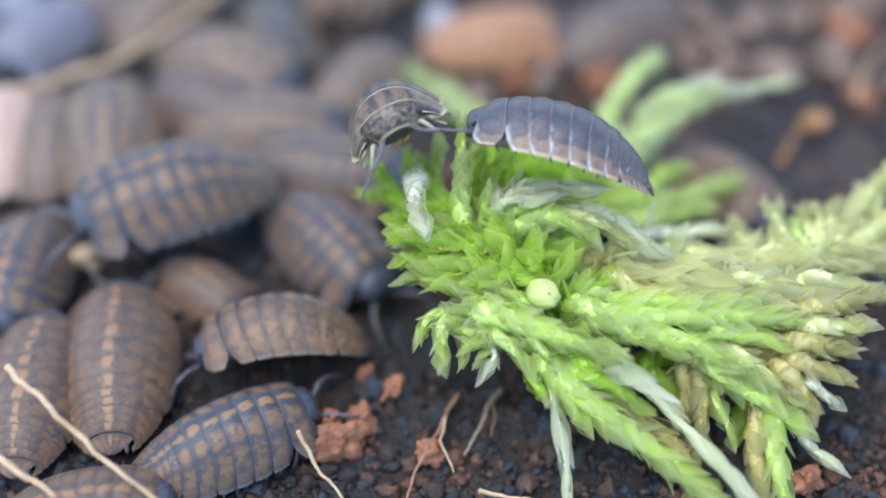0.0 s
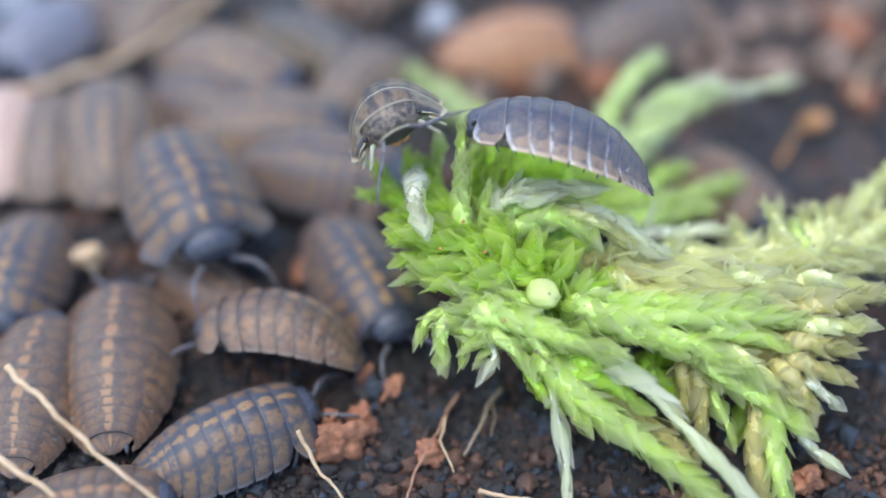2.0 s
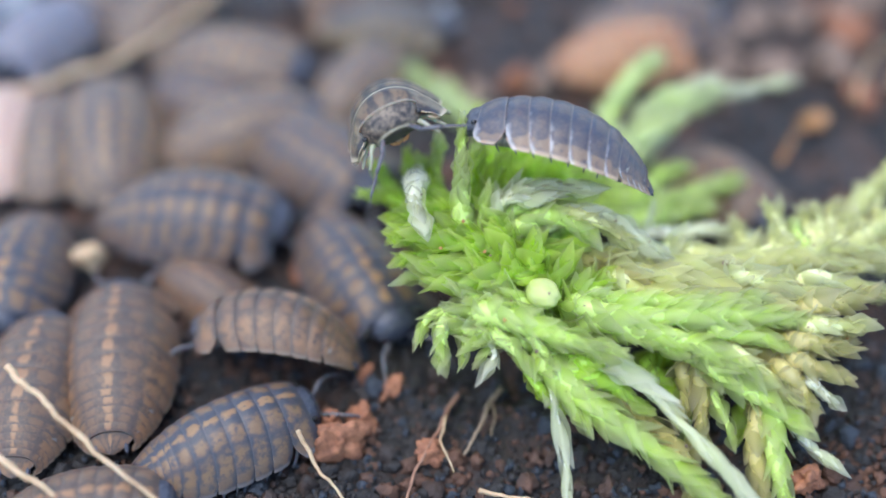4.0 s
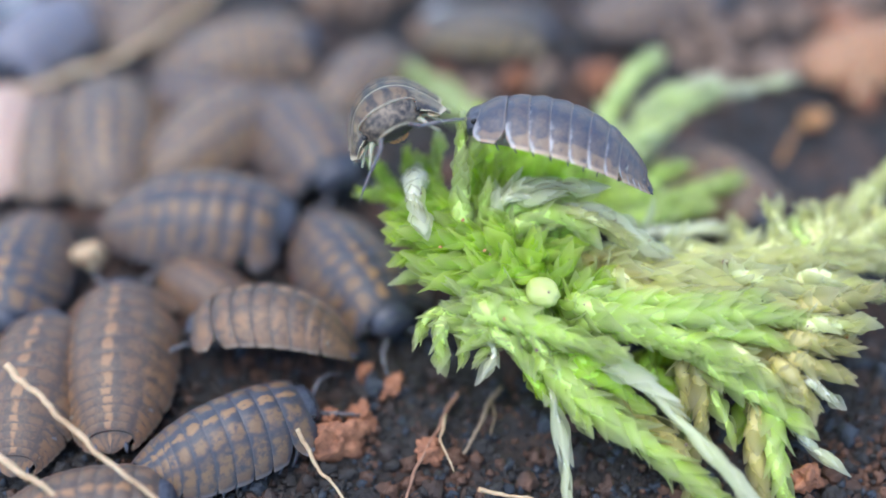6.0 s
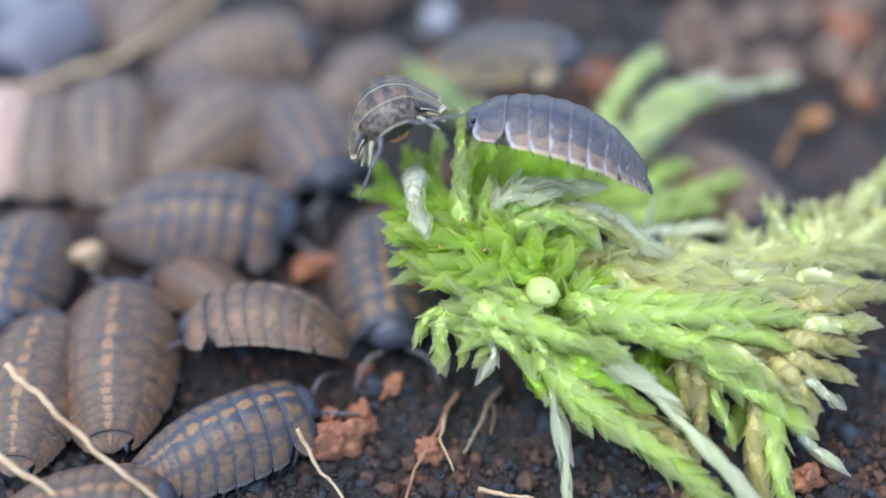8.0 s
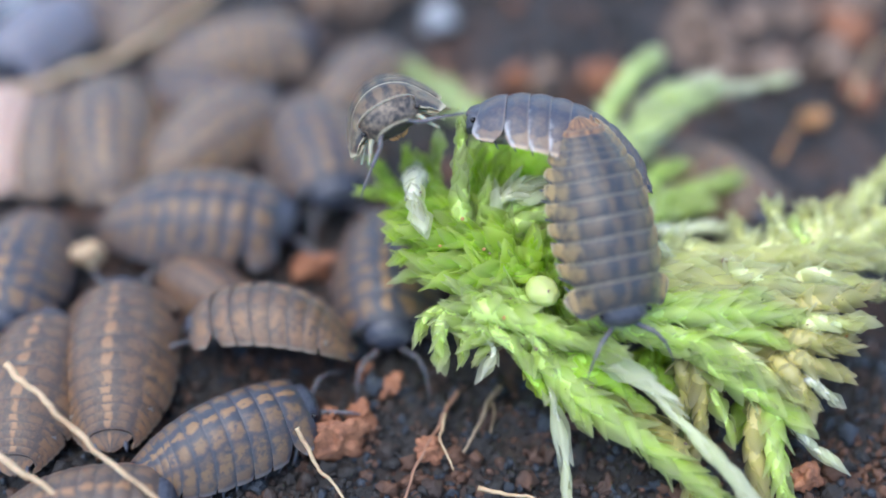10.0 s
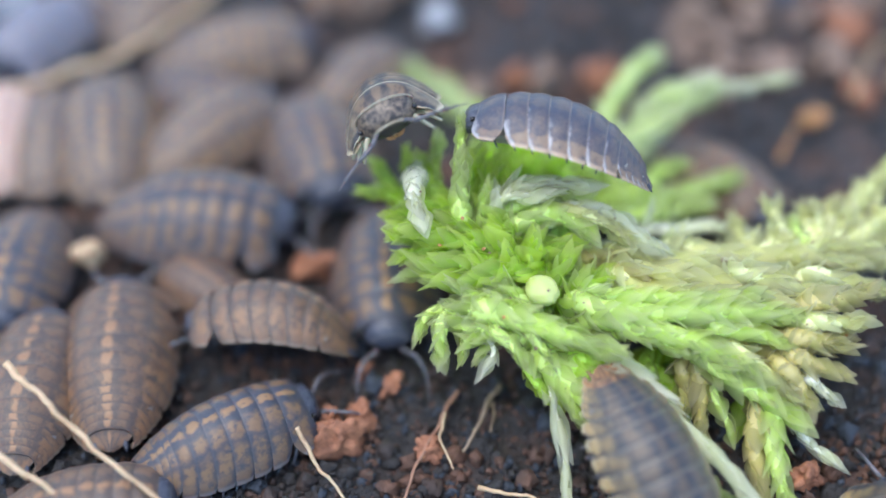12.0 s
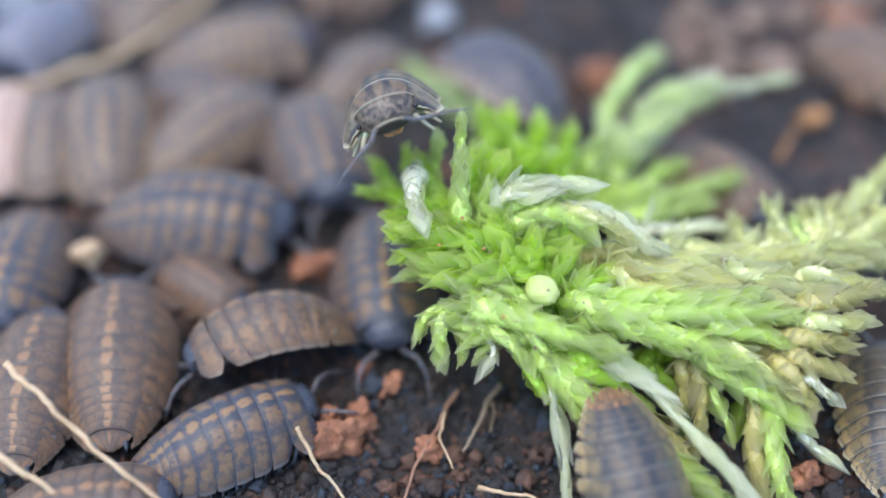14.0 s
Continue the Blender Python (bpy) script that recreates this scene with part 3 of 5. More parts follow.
moving(turner, [
    (0, (-18.69, 62.95, 3.00, 0, 0, -157.6)), (0.4, (-18.74, 63.78, 3.00, 0, 0, -143.5)), (0.8, (-19.29, 64.30, 3.50, 0, 0, -122.9)), (1.2, (-18.94, 63.60, 4.00, 0, 0, -95.6)), (1.5, (-18.04, 63.09, 4.00, 0, 0, -78.0)),
    (2, (-17.91, 63.20, 3.00, 0, 0, -66.0)), (2.4, (-17.90, 63.25, 2.00, 0, 0, -52.8)), (3, (-18.08, 63.66, 0.00, 0, 0, -18.2)), (5.3, (-17.59, 63.18, 0.00, 0, 0, -3.8)), (8.2, (-17.53, 63.18, 0.00, 0, 0, -3.7)), (14, (-17.68, 63.04, 0.00, 0, 0, -4.9))])
creeper = build_isopod("brown-grey isopod creeping under the moss", SHELL_SLATE, 1.15, slim=0.88)
moving(creeper, [
    (0, (-8.11, 61.23, 0.00, 0, 0, -51.1)), (0.7, (-7.65, 60.26, 0.00, 0, 0, -51.7)), (1.5, (-6.07, 58.46, 0.00, 0, 0, -62.3)), (3, (-5.57, 57.97, 0.00, 0, 0, -64.8)), (5.3, (-6.57, 58.40, 0.00, 0, 0, -56.7)),
    (6.5, (-5.99, 58.21, 0.00, 0, 0, -61.2)), (7, (-5.56, 57.94, 0.00, 0, 0, -63.9)), (7.5, (-4.71, 57.71, 0.00, 0, 0, -73.6)), (8.2, (-3.98, 57.82, 0.00, 0, 0, -82.3)), (10.3, (-3.92, 57.82, 0.00, 0, 0, -85.3)), (14, (-3.98, 57.68, 0.00, 0, 0, -84.7))])
moving(build_isopod("grey-brown isopod in the back of the crowd", SHELL_BROWN_HAZE, 1.2), [
    (0, (-17.72, 81.59, 0.00, 0, 0, -31.5)), (3, (-17.71, 81.58, 0.00, 0, 0, -27.4)), (5.3, (-17.09, 82.93, 0.00, 0, 0, 11.0)), (6.5, (-17.30, 83.15, 0.00, 0, 0, 17.3)), (14, (-17.53, 83.15, 0.00, 0, 0, 17.3))])
moving(build_isopod("grey isopod with a pale line of spots", SHELL_SLATE, 1.2), [
    (0, (-9.10, 68.86, 0.00, 0, 0, -12.0)), (3, (-9.13, 69.19, 0.00, 0, 0, -17.6)), (4.2, (-9.72, 70.59, 0.00, 0, 0, -47.9)), (5.3, (-10.54, 72.25, 0.00, 0, 0, -59.3)), (7.5, (-10.85, 72.88, 0.00, 0, 0, -61.7)), (9, (-10.11, 71.57, 0.00, 0, 0, -68.5)),
    (10.3, (-9.52, 71.19, 0.00, 0, 0, -72.9)), (14, (-9.52, 71.19, 0.00, 0, 0, -72.9))])
moving(build_isopod("pale brown isopod among the crowd", SHELL_BROWN_HAZE, 1.12), [
    (0, (-14.06, 73.86, 0.00, 0, 0, 0.0)), (3, (-14.07, 74.04, 0.00, 0, 0, 2.8)), (5.3, (-18.02, 72.92, 0.00, 0, 0, 46.3)), (14, (-17.98, 72.58, 0.00, 0, 0, 46.3))])
moving(build_isopod("orange-brown isopod crawling over soil", SHELL_ORANGE, 1.05), [
    (0, (4.28, 85.95, 0.00, 0, 0, 7.9)), (1.5, (4.99, 85.74, 0.00, 0, 0, 6.0)), (2.2, (5.93, 84.73, 0.00, 0, 0, 11.7)), (3, (7.22, 83.93, 0.00, 0, 0, 14.9)), (4.2, (17.62, 83.73, 0.00, 0, 0, 12.0)), (5.3, (31.04, 85.38, 0.00, 0, 0, 20.1)), (6, (35.77, 83.53, 0.00, 0, 0, 9.8)), (6.5, (39.50, 81.75, 0.00, 0, 0, 5.3)),
    (8.2, (55.37, 81.17, 0.00, 0, 0, 3.7)), (14, (80.93, 81.17, 0.00, 0, 0, 3.7))])
moving(build_isopod("dusky isopod with an orange line far back", SHELL_SLATE, 1.1), [
    (0, (15.01, 86.83, 0.00, 0, 0, 28.0)), (1.5, (15.13, 86.83, 0.00, 0, 0, 28.5)), (3, (20.83, 88.05, 0.00, 0, 0, 14.5)), (5.3, (13.94, 88.03, 0.00, 0, 0, 0.0)), (6.5, (21.77, 92.87, 0.00, 0, 0, 20.3)), (8.2, (23.59, 99.98, 0.00, 0, 0, 25.5)), (14, (24.93, 109.36, 0.00, 0, 0, 18.9))])
moving(build_isopod("grey-brown isopod coming in far back", SHELL_BROWN, 1.1), [
    (0, (26.47, 123.21, 0.00, 0, 0, -49.5)), (10, (25.72, 118.24, 0.00, 0, 0, -56.9)), (12, (27.08, 95.77, 0.00, 0, 0, -56.1)), (12.5, (28.69, 92.10, 0.00, 0, 0, -53.9)), (13, (32.07, 88.21, 0.00, 0, 0, -51.7)), (13.5, (34.54, 83.40, 0.00, 0, 0, -63.3)), (14, (36.05, 81.71, 0.00, 0, 0, -53.2))])
moving(build_isopod("dark brown isopod at the foot of the moss", SHELL_DARK, 1.0), [
    (0, (25.06, 29.87, 0.00, 0, 0, 78.6)), (11.5, (25.75, 32.36, 0.00, 0, 0, 77.8)), (12.5, (26.35, 39.57, 0.00, 0, 0, 80.3)), (13, (26.97, 41.97, 0.00, 0, 0, 81.7)), (13.5, (27.64, 43.84, 0.00, 0, 0, 79.4)), (14, (28.01, 45.54, 0.00, 0, 0, 78.6))])

# isopods on the moss
watcher = build_isopod("dark mottled isopod with pale rim on moss", SHELL_MOTTLED, 1.02, 12, long_antennae=True, group="isopods on the moss")
moving(watcher, [
    (0, (-2.47, 59.49, 12.32, 27.0, -36.0, -87.8)), (3, (-2.49, 59.48, 12.31, 27.0, -35.8, -88.0)), (8, (-2.51, 59.54, 12.38, 27.0, -36.0, -88.2)), (11.5, (-2.51, 59.59, 12.43, 27.0, -35.9, -88.2)),
    (12.2, (-2.55, 59.55, 12.43, 27.0, -35.9, -91.1)), (13, (-2.63, 59.54, 12.41, 27.0, -35.8, -91.0)), (13.5, (-2.74, 59.68, 12.52, 21.0, -35.8, -89.5)), (14, (-2.74, 59.68, 12.52, 21.0, -35.8, -89.5))])
leaver = build_isopod("blue-grey isopod with cream side patches on moss", SHELL_GREY, 1.04, 31, antennae=False, folded=True, limb=LIMB_PALE, group="isopods on the moss")
moving(leaver, [
    (0, (6.72, 55.79, 12.70, 34.0, -9.8, 166.8)), (8, (6.71, 55.82, 12.72, 34.0, -10.1, 166.6)), (12.3, (6.69, 55.84, 12.75, 34.0, -9.9, 166.7)), (12.7, (6.46, 56.50, 12.97, 33.0, -9.6, 163.3)),
    (13, (6.20, 57.88, 12.75, 30.0, -7.7, 157.8)), (13.3, (5.60, 60.22, 11.91, 24.0, -4.3, 146.1)), (13.5, (5.23, 62.91, 10.55, 20.0, 1.5, 133.8)), (14, (4.70, 74.19, 4.01, 14.0, 5.3, 127.4))])
climber = build_isopod("dark isopod with yellow side patches and orange tail", SHELL_DARK, 1.05, tail_shell=SHELL_RUST, group="isopods on the moss")
climber.scale = (1.06, 0.88, 0.95)
moving(climber, [
    (0, (-14.27, 87.04, 0.00, 0, 0, -75.9)), (0.7, (-13.31, 86.97, 0.00, 0, 0, -70.3)), (1.5, (-11.61, 86.48, 0.00, 0, 0, -50.1)), (2.2, (-11.34, 86.00, 0.00, 0, 0, -29.8)), (3, (-9.60, 87.42, 0.00, 0, 0, -12.3)), (4.2, (-4.13, 88.04, 0.00, 0, 0, -6.6)), (5.3, (1.23, 87.82, 0.00, 0, 0, -4.7)), (6.5, (4.13, 87.15, 0.00, 0, 0, -4.8)), (7, (2.39, 85.96, 0.00, 0, 0, -10.1)),
    (7.5, (1.14, 77.59, 5.02, 0.0, 1.8, -43.3)), (8.2, (6.60, 73.49, 6.86, 0.0, -18.8, -17.9)), (8.8, (7.89, 65.29, 10.78, 0.0, -13.9, -50.7)), (9.1, (7.91, 58.92, 13.97, 0.0, -0.4, -56.4)), (9.4, (8.17, 54.49, 13.81, 0.0, 25.2, -63.3)), (9.8, (8.87, 52.67, 12.43, 0.0, 37.4, -70.0)), (10.3, (9.24, 49.68, 11.54, 0.0, 39.7, -80.5)), (10.6, (9.19, 47.98, 9.60, 0.0, 36.4, -75.6)), (11, (9.39, 45.80, 7.75, 0.0, 29.9, -71.5)),
    (11.5, (10.15, 43.09, 6.54, 0.0, 20.8, -57.1)), (11.8, (11.32, 40.84, 4.60, 0.0, 21.9, -59.2)), (12.1, (11.65, 40.00, 3.36, 0.0, 25.1, -63.9)), (12.5, (11.58, 39.27, 2.63, 0.0, 25.3, -65.5)), (13, (11.29, 39.15, 2.47, 0.0, 26.2, -69.3)), (14, (10.89, 39.09, 2.37, 0.0, 27.4, -75.1))])


# ---- moss ----
leaf_cache = {}


def leaf_mesh(kind, material):
    """A boat-shaped pointed moss leaf along +x, back towards +z; 1 mm long."""
    key = (kind, material.name)
    if key in leaf_cache:
        return leaf_cache[key]
    rng = random.Random(kind * 31 + 7)
    width = (0.34, 0.40, 0.24, 0.13, 0.38, 0.46, 0.30)[kind]
    curl = (0.03, 0.09, 0.02, 0.02, 0.17, -0.04, 0.24)[kind]
    blunt = (0.85, 0.8, 0.9, 0.9, 0.8, 0.6, 0.85)[kind]
    bm = bmesh.new()
    rows = []
    n, k = 10, 6
    for i in range(n + 1):
        s = i / n
        ramp = math.sin(min(1, s / 0.36) * math.pi / 2) * 0.45 + 0.55 if s < 0.36 else max(0.0, (1 - (s - 0.36) / 0.64)) ** blunt
        w = width * ramp + 0.012
        w *= 1 + rng.uniform(-0.05, 0.05)
        rise = curl * s * s + 0.08 * math.sin(s * 3.0)
        row = []
        for j in range(k + 1):
            u = -1 + 2 * j / k
            row.append((s, w * math.sin(u * 1.25), rise - 0.8 * w * (1 - math.cos(u * 1.25)) + rng.uniform(-0.006, 0.006)))
        rows.append(row)
    grid(bm, rows, uv=lambda a, b: (b / k, a / n))
    me = finish("leaf", bm, material)
    leaf_cache[key] = me
    return me


def build_shoot(points, material, length=2.6, spread=34, step=0.22, first=0.0, kinds=(0, 1, 4), seed=0, label="", radius=0.7, taper=0.55, group="moss clump"):
    """A moss shoot: a stem with pointed leaves laid spirally over one another. points run from its foot to its tip."""
    rng = random.Random(seed)
    path = smooth_path(points, 10)
    bm = bmesh.new()
    tube(bm, path, lambda s: 0.85 * radius * (1 - 0.6 * s) * (1 - s ** 5) + 0.04, 8, 0.08, rng)
    root = new("moss_shoot")
    tagged(root, label or "wet bright green moss shoot with pointed leaves", "moss", group)
    stem = piece("stem", finish("stem", bm, CORES[material]), root)
    lens = [0.0]
    for a, b in zip(path, path[1:]):
        lens.append(lens[-1] + (b - a).length)
    total, d, turn = lens[-1], 0.0, rng.uniform(0, 6)
    d = first * total
    while d < total + 0.02:
        i = max(1, next((q for q, l in enumerate(lens) if l >= d), len(lens) - 1))
        t = (d - lens[i - 1]) / max(1e-6, lens[i] - lens[i - 1])
        p = path[i - 1].lerp(path[i], min(1, t))
        way = (path[min(i + 1, len(path) - 1)] - path[max(i - 2, 0)]).normalized()
        s = d / total
        out = way.orthogonal().normalized()
        out.rotate(Matrix.Rotation(turn, 3, way))
        ang = radians(spread * (1.0 - 0.65 * s ** 3) * rng.uniform(0.55, 1.5))
        x = way * math.cos(ang) + out * math.sin(ang)
        y = out.cross(way).normalized()
        y.rotate(Matrix.Rotation(rng.uniform(-0.8, 0.8), 3, x))
        z = x.cross(y)
        size = length * (1 - (1 - taper) * s) * rng.uniform(0.68, 1.25)
        m = Matrix((x, y, z)).transposed().to_4x4()
        m.translation = (p + out * (0.8 * radius * (1 - 0.6 * s) * (1 - s ** 5)) - x * 0.2) * MM
        ob = piece("leaf", leaf_mesh(rng.choice(kinds), material), stem, m @ Matrix.Diagonal((size, size, size, 1)))
        turn += 2.4 + rng.uniform(-0.25, 0.25)
        d += step * rng.uniform(0.8, 1.2) * (1.0 if s < 0.93 else 0.45)
    return root


MAIN = "wet bright green moss shoot with pointed leaves"
LIGHT = "light green moss shoot with glossy overlapping leaves"
PALE = "pale whitish green moss shoot"
STRAW = "yellowish fading moss shoot"
WHITE = "whitish drying moss shoot"
FAR = "pale green moss shoot behind the clump"
FOOT = (8.05, 51.51, 0.00)
FOOT_R = (19.39, 52.49, 0.00)
FOOT_B = (6.00, 66.00, 0.00)

# the upright tip and the head of the clump
build_shoot([FOOT, (1.73, 53.81, 6.21), (1.12, 54.90, 10.13), (1.16, 56.33, 13.96), (1.19, 57.02, 15.50)], MOSS_LIGHT, 1.978, 13.8, 0.16, 0.35, (0, 0, 2), 1, LIGHT, 0.684, 0.62)
build_shoot([FOOT, (2.00, 53.46, 6.57), (1.25, 53.80, 9.73), (1.10, 54.66, 12.01), (1.13, 55.45, 13.36)], MOSS_LIGHT, 2.15, 16.1, 0.16, 0.40, (0, 1), 2, LIGHT, 1.14, 0.8)
build_shoot([FOOT, (2.36, 53.71, 6.82), (2.30, 54.04, 9.98), (2.69, 55.00, 11.93)], MOSS_LIGHT, 1.892, 13.8, 0.224, 0.45, (0, 2), 3, LIGHT, 0.5225, 0.7)
build_shoot([FOOT, (-0.15, 56.15, 6.42), (-2.70, 57.60, 8.58), (-4.70, 57.98, 8.97)], MOSS_GREEN, 2.236, 23, 0.192, 0.48, (0, 1), 4, MAIN, 0.57, 0.7)
build_shoot([FOOT, (-0.51, 56.41, 6.68), (-1.98, 58.74, 9.02), (-2.27, 59.91, 10.18)], MOSS_GREEN, 2.064, 20.7, 0.192, 0.50, (0, 1), 5, MAIN, 0.76, 0.7)
build_shoot([FOOT, (-0.89, 57.12, 5.98), (-3.49, 59.48, 8.35), (-4.16, 60.14, 9.00)], MOSS_GREEN, 2.064, 25.3, 0.208, 0.50, (0, 1), 6, MAIN, 0.57, 0.7)
build_shoot([FOOT, (0.59, 56.92, 7.20), (-0.43, 58.25, 9.94), (-0.32, 59.35, 11.75)], MOSS_LIGHT, 2.064, 18.4, 0.192, 0.49, (0, 1), 7, LIGHT, 0.665, 0.7)
build_shoot([FOOT, (0.93, 54.22, 7.33), (-1.36, 53.43, 9.36), (-2.91, 53.07, 9.71)], MOSS_GREEN, 1.806, 39.1, 0.16, 0.50, (0, 1, 4), 8, MAIN, 0.665, 0.7)
build_shoot([FOOT, (0.92, 53.37, 7.18), (-1.36, 52.69, 8.62), (-2.49, 52.24, 8.74)], MOSS_GREEN, 1.806, 39.1, 0.16, 0.52, (0, 1, 4), 9, MAIN, 0.665, 0.7)
build_shoot([FOOT, (0.93, 55.48, 8.59), (-1.55, 55.14, 9.66), (-2.95, 54.85, 9.93)], MOSS_GREEN, 1.806, 29.9, 0.176, 0.53, (0, 1, 4), 10, MAIN, 0.665, 0.7)
build_shoot([FOOT, (0.92, 52.36, 6.17), (-1.19, 52.05, 7.42), (-2.23, 51.70, 7.64)], MOSS_LIGHT, 1.978, 13.8, 0.4, 0.52, (2, 0), 11, LIGHT, 0.3325, 0.8)
build_shoot([FOOT, (5.15, 53.02, 7.54), (1.75, 52.21, 9.84), (-0.99, 52.55, 10.46)], MOSS_GREEN, 2.494, 17.25, 0.192, 0.39, (1, 0, 4, 6), 12, MAIN, 0.665, 0.75)
build_shoot([FOOT, (5.12, 52.49, 7.57), (1.73, 50.97, 9.45), (-0.65, 51.20, 9.40)], MOSS_GREEN, 2.494, 17.25, 0.192, 0.40, (1, 0, 4, 6), 13, MAIN, 0.665, 0.75)
build_shoot([FOOT, (5.10, 51.96, 7.62), (2.23, 50.12, 9.05), (0.03, 50.20, 8.97)], MOSS_GREEN, 2.494, 17.25, 0.192, 0.42, (1, 0, 4, 6), 14, MAIN, 0.665, 0.75)
build_shoot([FOOT, (4.80, 53.27, 7.79), (2.62, 52.74, 9.80), (0.73, 53.56, 10.34)], MOSS_GREEN, 2.494, 17.25, 0.192, 0.45, (1, 0, 4, 6), 15, MAIN, 0.665, 0.75)
build_shoot([FOOT, (5.18, 53.80, 7.75), (3.84, 53.39, 9.89), (3.06, 54.19, 10.41)], MOSS_GREEN, 2.494, 17.25, 0.192, 0.50, (1, 0, 4, 6), 16, MAIN, 0.665, 0.75)
build_shoot([FOOT, (4.80, 53.02, 7.54), (6.08, 52.27, 9.05), (7.48, 52.77, 9.27)], MOSS_GREEN, 2.494, 17.25, 0.192, 0.50, (1, 0, 4, 6), 17, MAIN, 0.665, 0.75)
build_shoot([FOOT, (5.40, 51.31, 7.80), (3.24, 50.33, 9.43), (2.06, 50.76, 9.86)], MOSS_GREEN, 2.494, 17.25, 0.192, 0.48, (1, 0, 4, 6), 18, MAIN, 0.665, 0.75)
build_shoot([FOOT, (5.12, 52.74, 7.82), (3.96, 51.70, 9.62), (3.46, 52.57, 10.20)], MOSS_GREEN, 2.494, 17.25, 0.192, 0.51, (1, 0, 4, 6), 19, MAIN, 0.665, 0.75)
build_shoot([FOOT, (4.15, 54.98, 8.08), (0.56, 54.97, 10.06), (-1.20, 55.32, 10.12)], MOSS_GREEN, 2.494, 17.25, 0.192, 0.45, (1, 0, 4, 6), 20, MAIN, 0.665, 0.75)
build_shoot([FOOT, (3.41, 54.19, 7.86), (-0.14, 53.65, 9.87), (-2.22, 53.70, 9.92)], MOSS_GREEN, 2.494, 17.25, 0.192, 0.44, (1, 0, 4, 6), 21, MAIN, 0.665, 0.75)
build_shoot([FOOT, (5.73, 50.68, 7.46), (4.61, 50.40, 9.25), (4.10, 51.04, 9.81)], MOSS_GREEN, 2.494, 17.25, 0.192, 0.52, (1, 0, 4, 6), 22, MAIN, 0.665, 0.75)
build_shoot([FOOT, (6.82, 50.84, 6.78), (6.87, 50.74, 8.65), (7.40, 51.48, 9.11)], MOSS_GREEN, 2.494, 17.25, 0.192, 0.51, (1, 0, 4, 6), 23, MAIN, 0.665, 0.75)
build_shoot([FOOT, (6.13, 51.58, 7.51), (5.33, 51.34, 9.26), (5.52, 52.09, 9.72)], MOSS_GREEN, 2.494, 17.25, 0.192, 0.53, (1, 0, 4, 6), 24, MAIN, 0.665, 0.75)
build_shoot([FOOT, (7.81, 49.70, 6.48), (8.38, 50.00, 8.19), (9.43, 50.62, 8.53)], MOSS_GREEN, 2.494, 17.25, 0.192, 0.49, (1, 0, 4, 6), 25, MAIN, 0.665, 0.75)
build_shoot([FOOT, (3.79, 54.47, 7.58), (-0.50, 56.87, 9.98), (-1.29, 58.31, 10.85)], MOSS_GREEN, 2.494, 17.25, 0.192, 0.40, (1, 0, 4, 6), 26, MAIN, 0.665, 0.75)
build_shoot([FOOT, (2.72, 55.48, 8.59), (1.80, 56.51, 11.03), (2.15, 57.51, 12.03)], MOSS_GREEN, 2.494, 17.25, 0.192, 0.52, (1, 0, 4, 6), 27, MAIN, 0.665, 0.75)
build_shoot([FOOT, (3.43, 54.98, 8.08), (3.03, 56.01, 10.53), (3.39, 57.01, 11.53)], MOSS_GREEN, 2.494, 17.25, 0.192, 0.51, (1, 0, 4, 6), 28, MAIN, 0.665, 0.75)
# the drooping whitish bud
build_shoot([FOOT, (-0.69, 57.23, 8.92), (-1.61, 56.11, 11.76), (-1.74, 54.29, 12.20), (-1.35, 52.92, 11.76)], MOSS_WHITE, 2.1, 15, 0.2, 0.64, (1, 0, 4), 29, 'pale drooping moss bud on the clump', 1.25, 0.75)
# the ridge and its dry film
build_shoot([FOOT, (3.74, 54.51, 9.03), (4.20, 55.25, 11.47), (6.25, 55.25, 12.03), (8.30, 55.07, 12.14)], MOSS_WHITE, 2.7, 7, 0.34, 0.44, (2, 0), 30, WHITE, 0.3, 0.8)
build_shoot([FOOT, (3.39, 54.26, 8.78), (3.49, 54.54, 11.32), (5.02, 54.49, 11.84), (6.21, 54.51, 12.00)], MOSS_WHITE, 2.2, 9, 0.34, 0.47, (2, 0), 31, WHITE, 0.4, 0.8)
build_shoot([FOOT, (5.58, 54.73, 7.83), (7.55, 54.88, 10.39), (9.96, 54.41, 10.35), (11.87, 53.50, 9.43), (13.09, 52.93, 8.87)], MOSS_WHITE, 2.8, 7, 0.3, 0.35, (2, 0), 32, WHITE, 0.45, 0.8)
build_shoot([FOOT, (4.09, 53.52, 8.04), (5.91, 54.05, 10.69), (7.79, 53.59, 10.65), (8.97, 52.88, 10.23)], MOSS_LIGHT, 1.978, 14.95, 0.192, 0.42, (0, 6, 1), 33, LIGHT, 0.855, 0.75)
build_shoot([FOOT, (5.19, 53.87, 7.68), (7.50, 54.27, 10.48), (9.55, 53.80, 10.45), (10.91, 53.12, 9.90)], MOSS_PALE, 1.978, 14.95, 0.208, 0.39, (0, 6, 1), 34, PALE, 0.76, 0.75)
build_shoot([FOOT, (4.15, 54.22, 7.33), (4.06, 54.83, 10.19), (6.14, 55.05, 10.70), (8.59, 55.42, 11.07)], MOSS_LIGHT, 2.064, 14.95, 0.208, 0.39, (0, 1), 35, LIGHT, 0.76, 0.75)
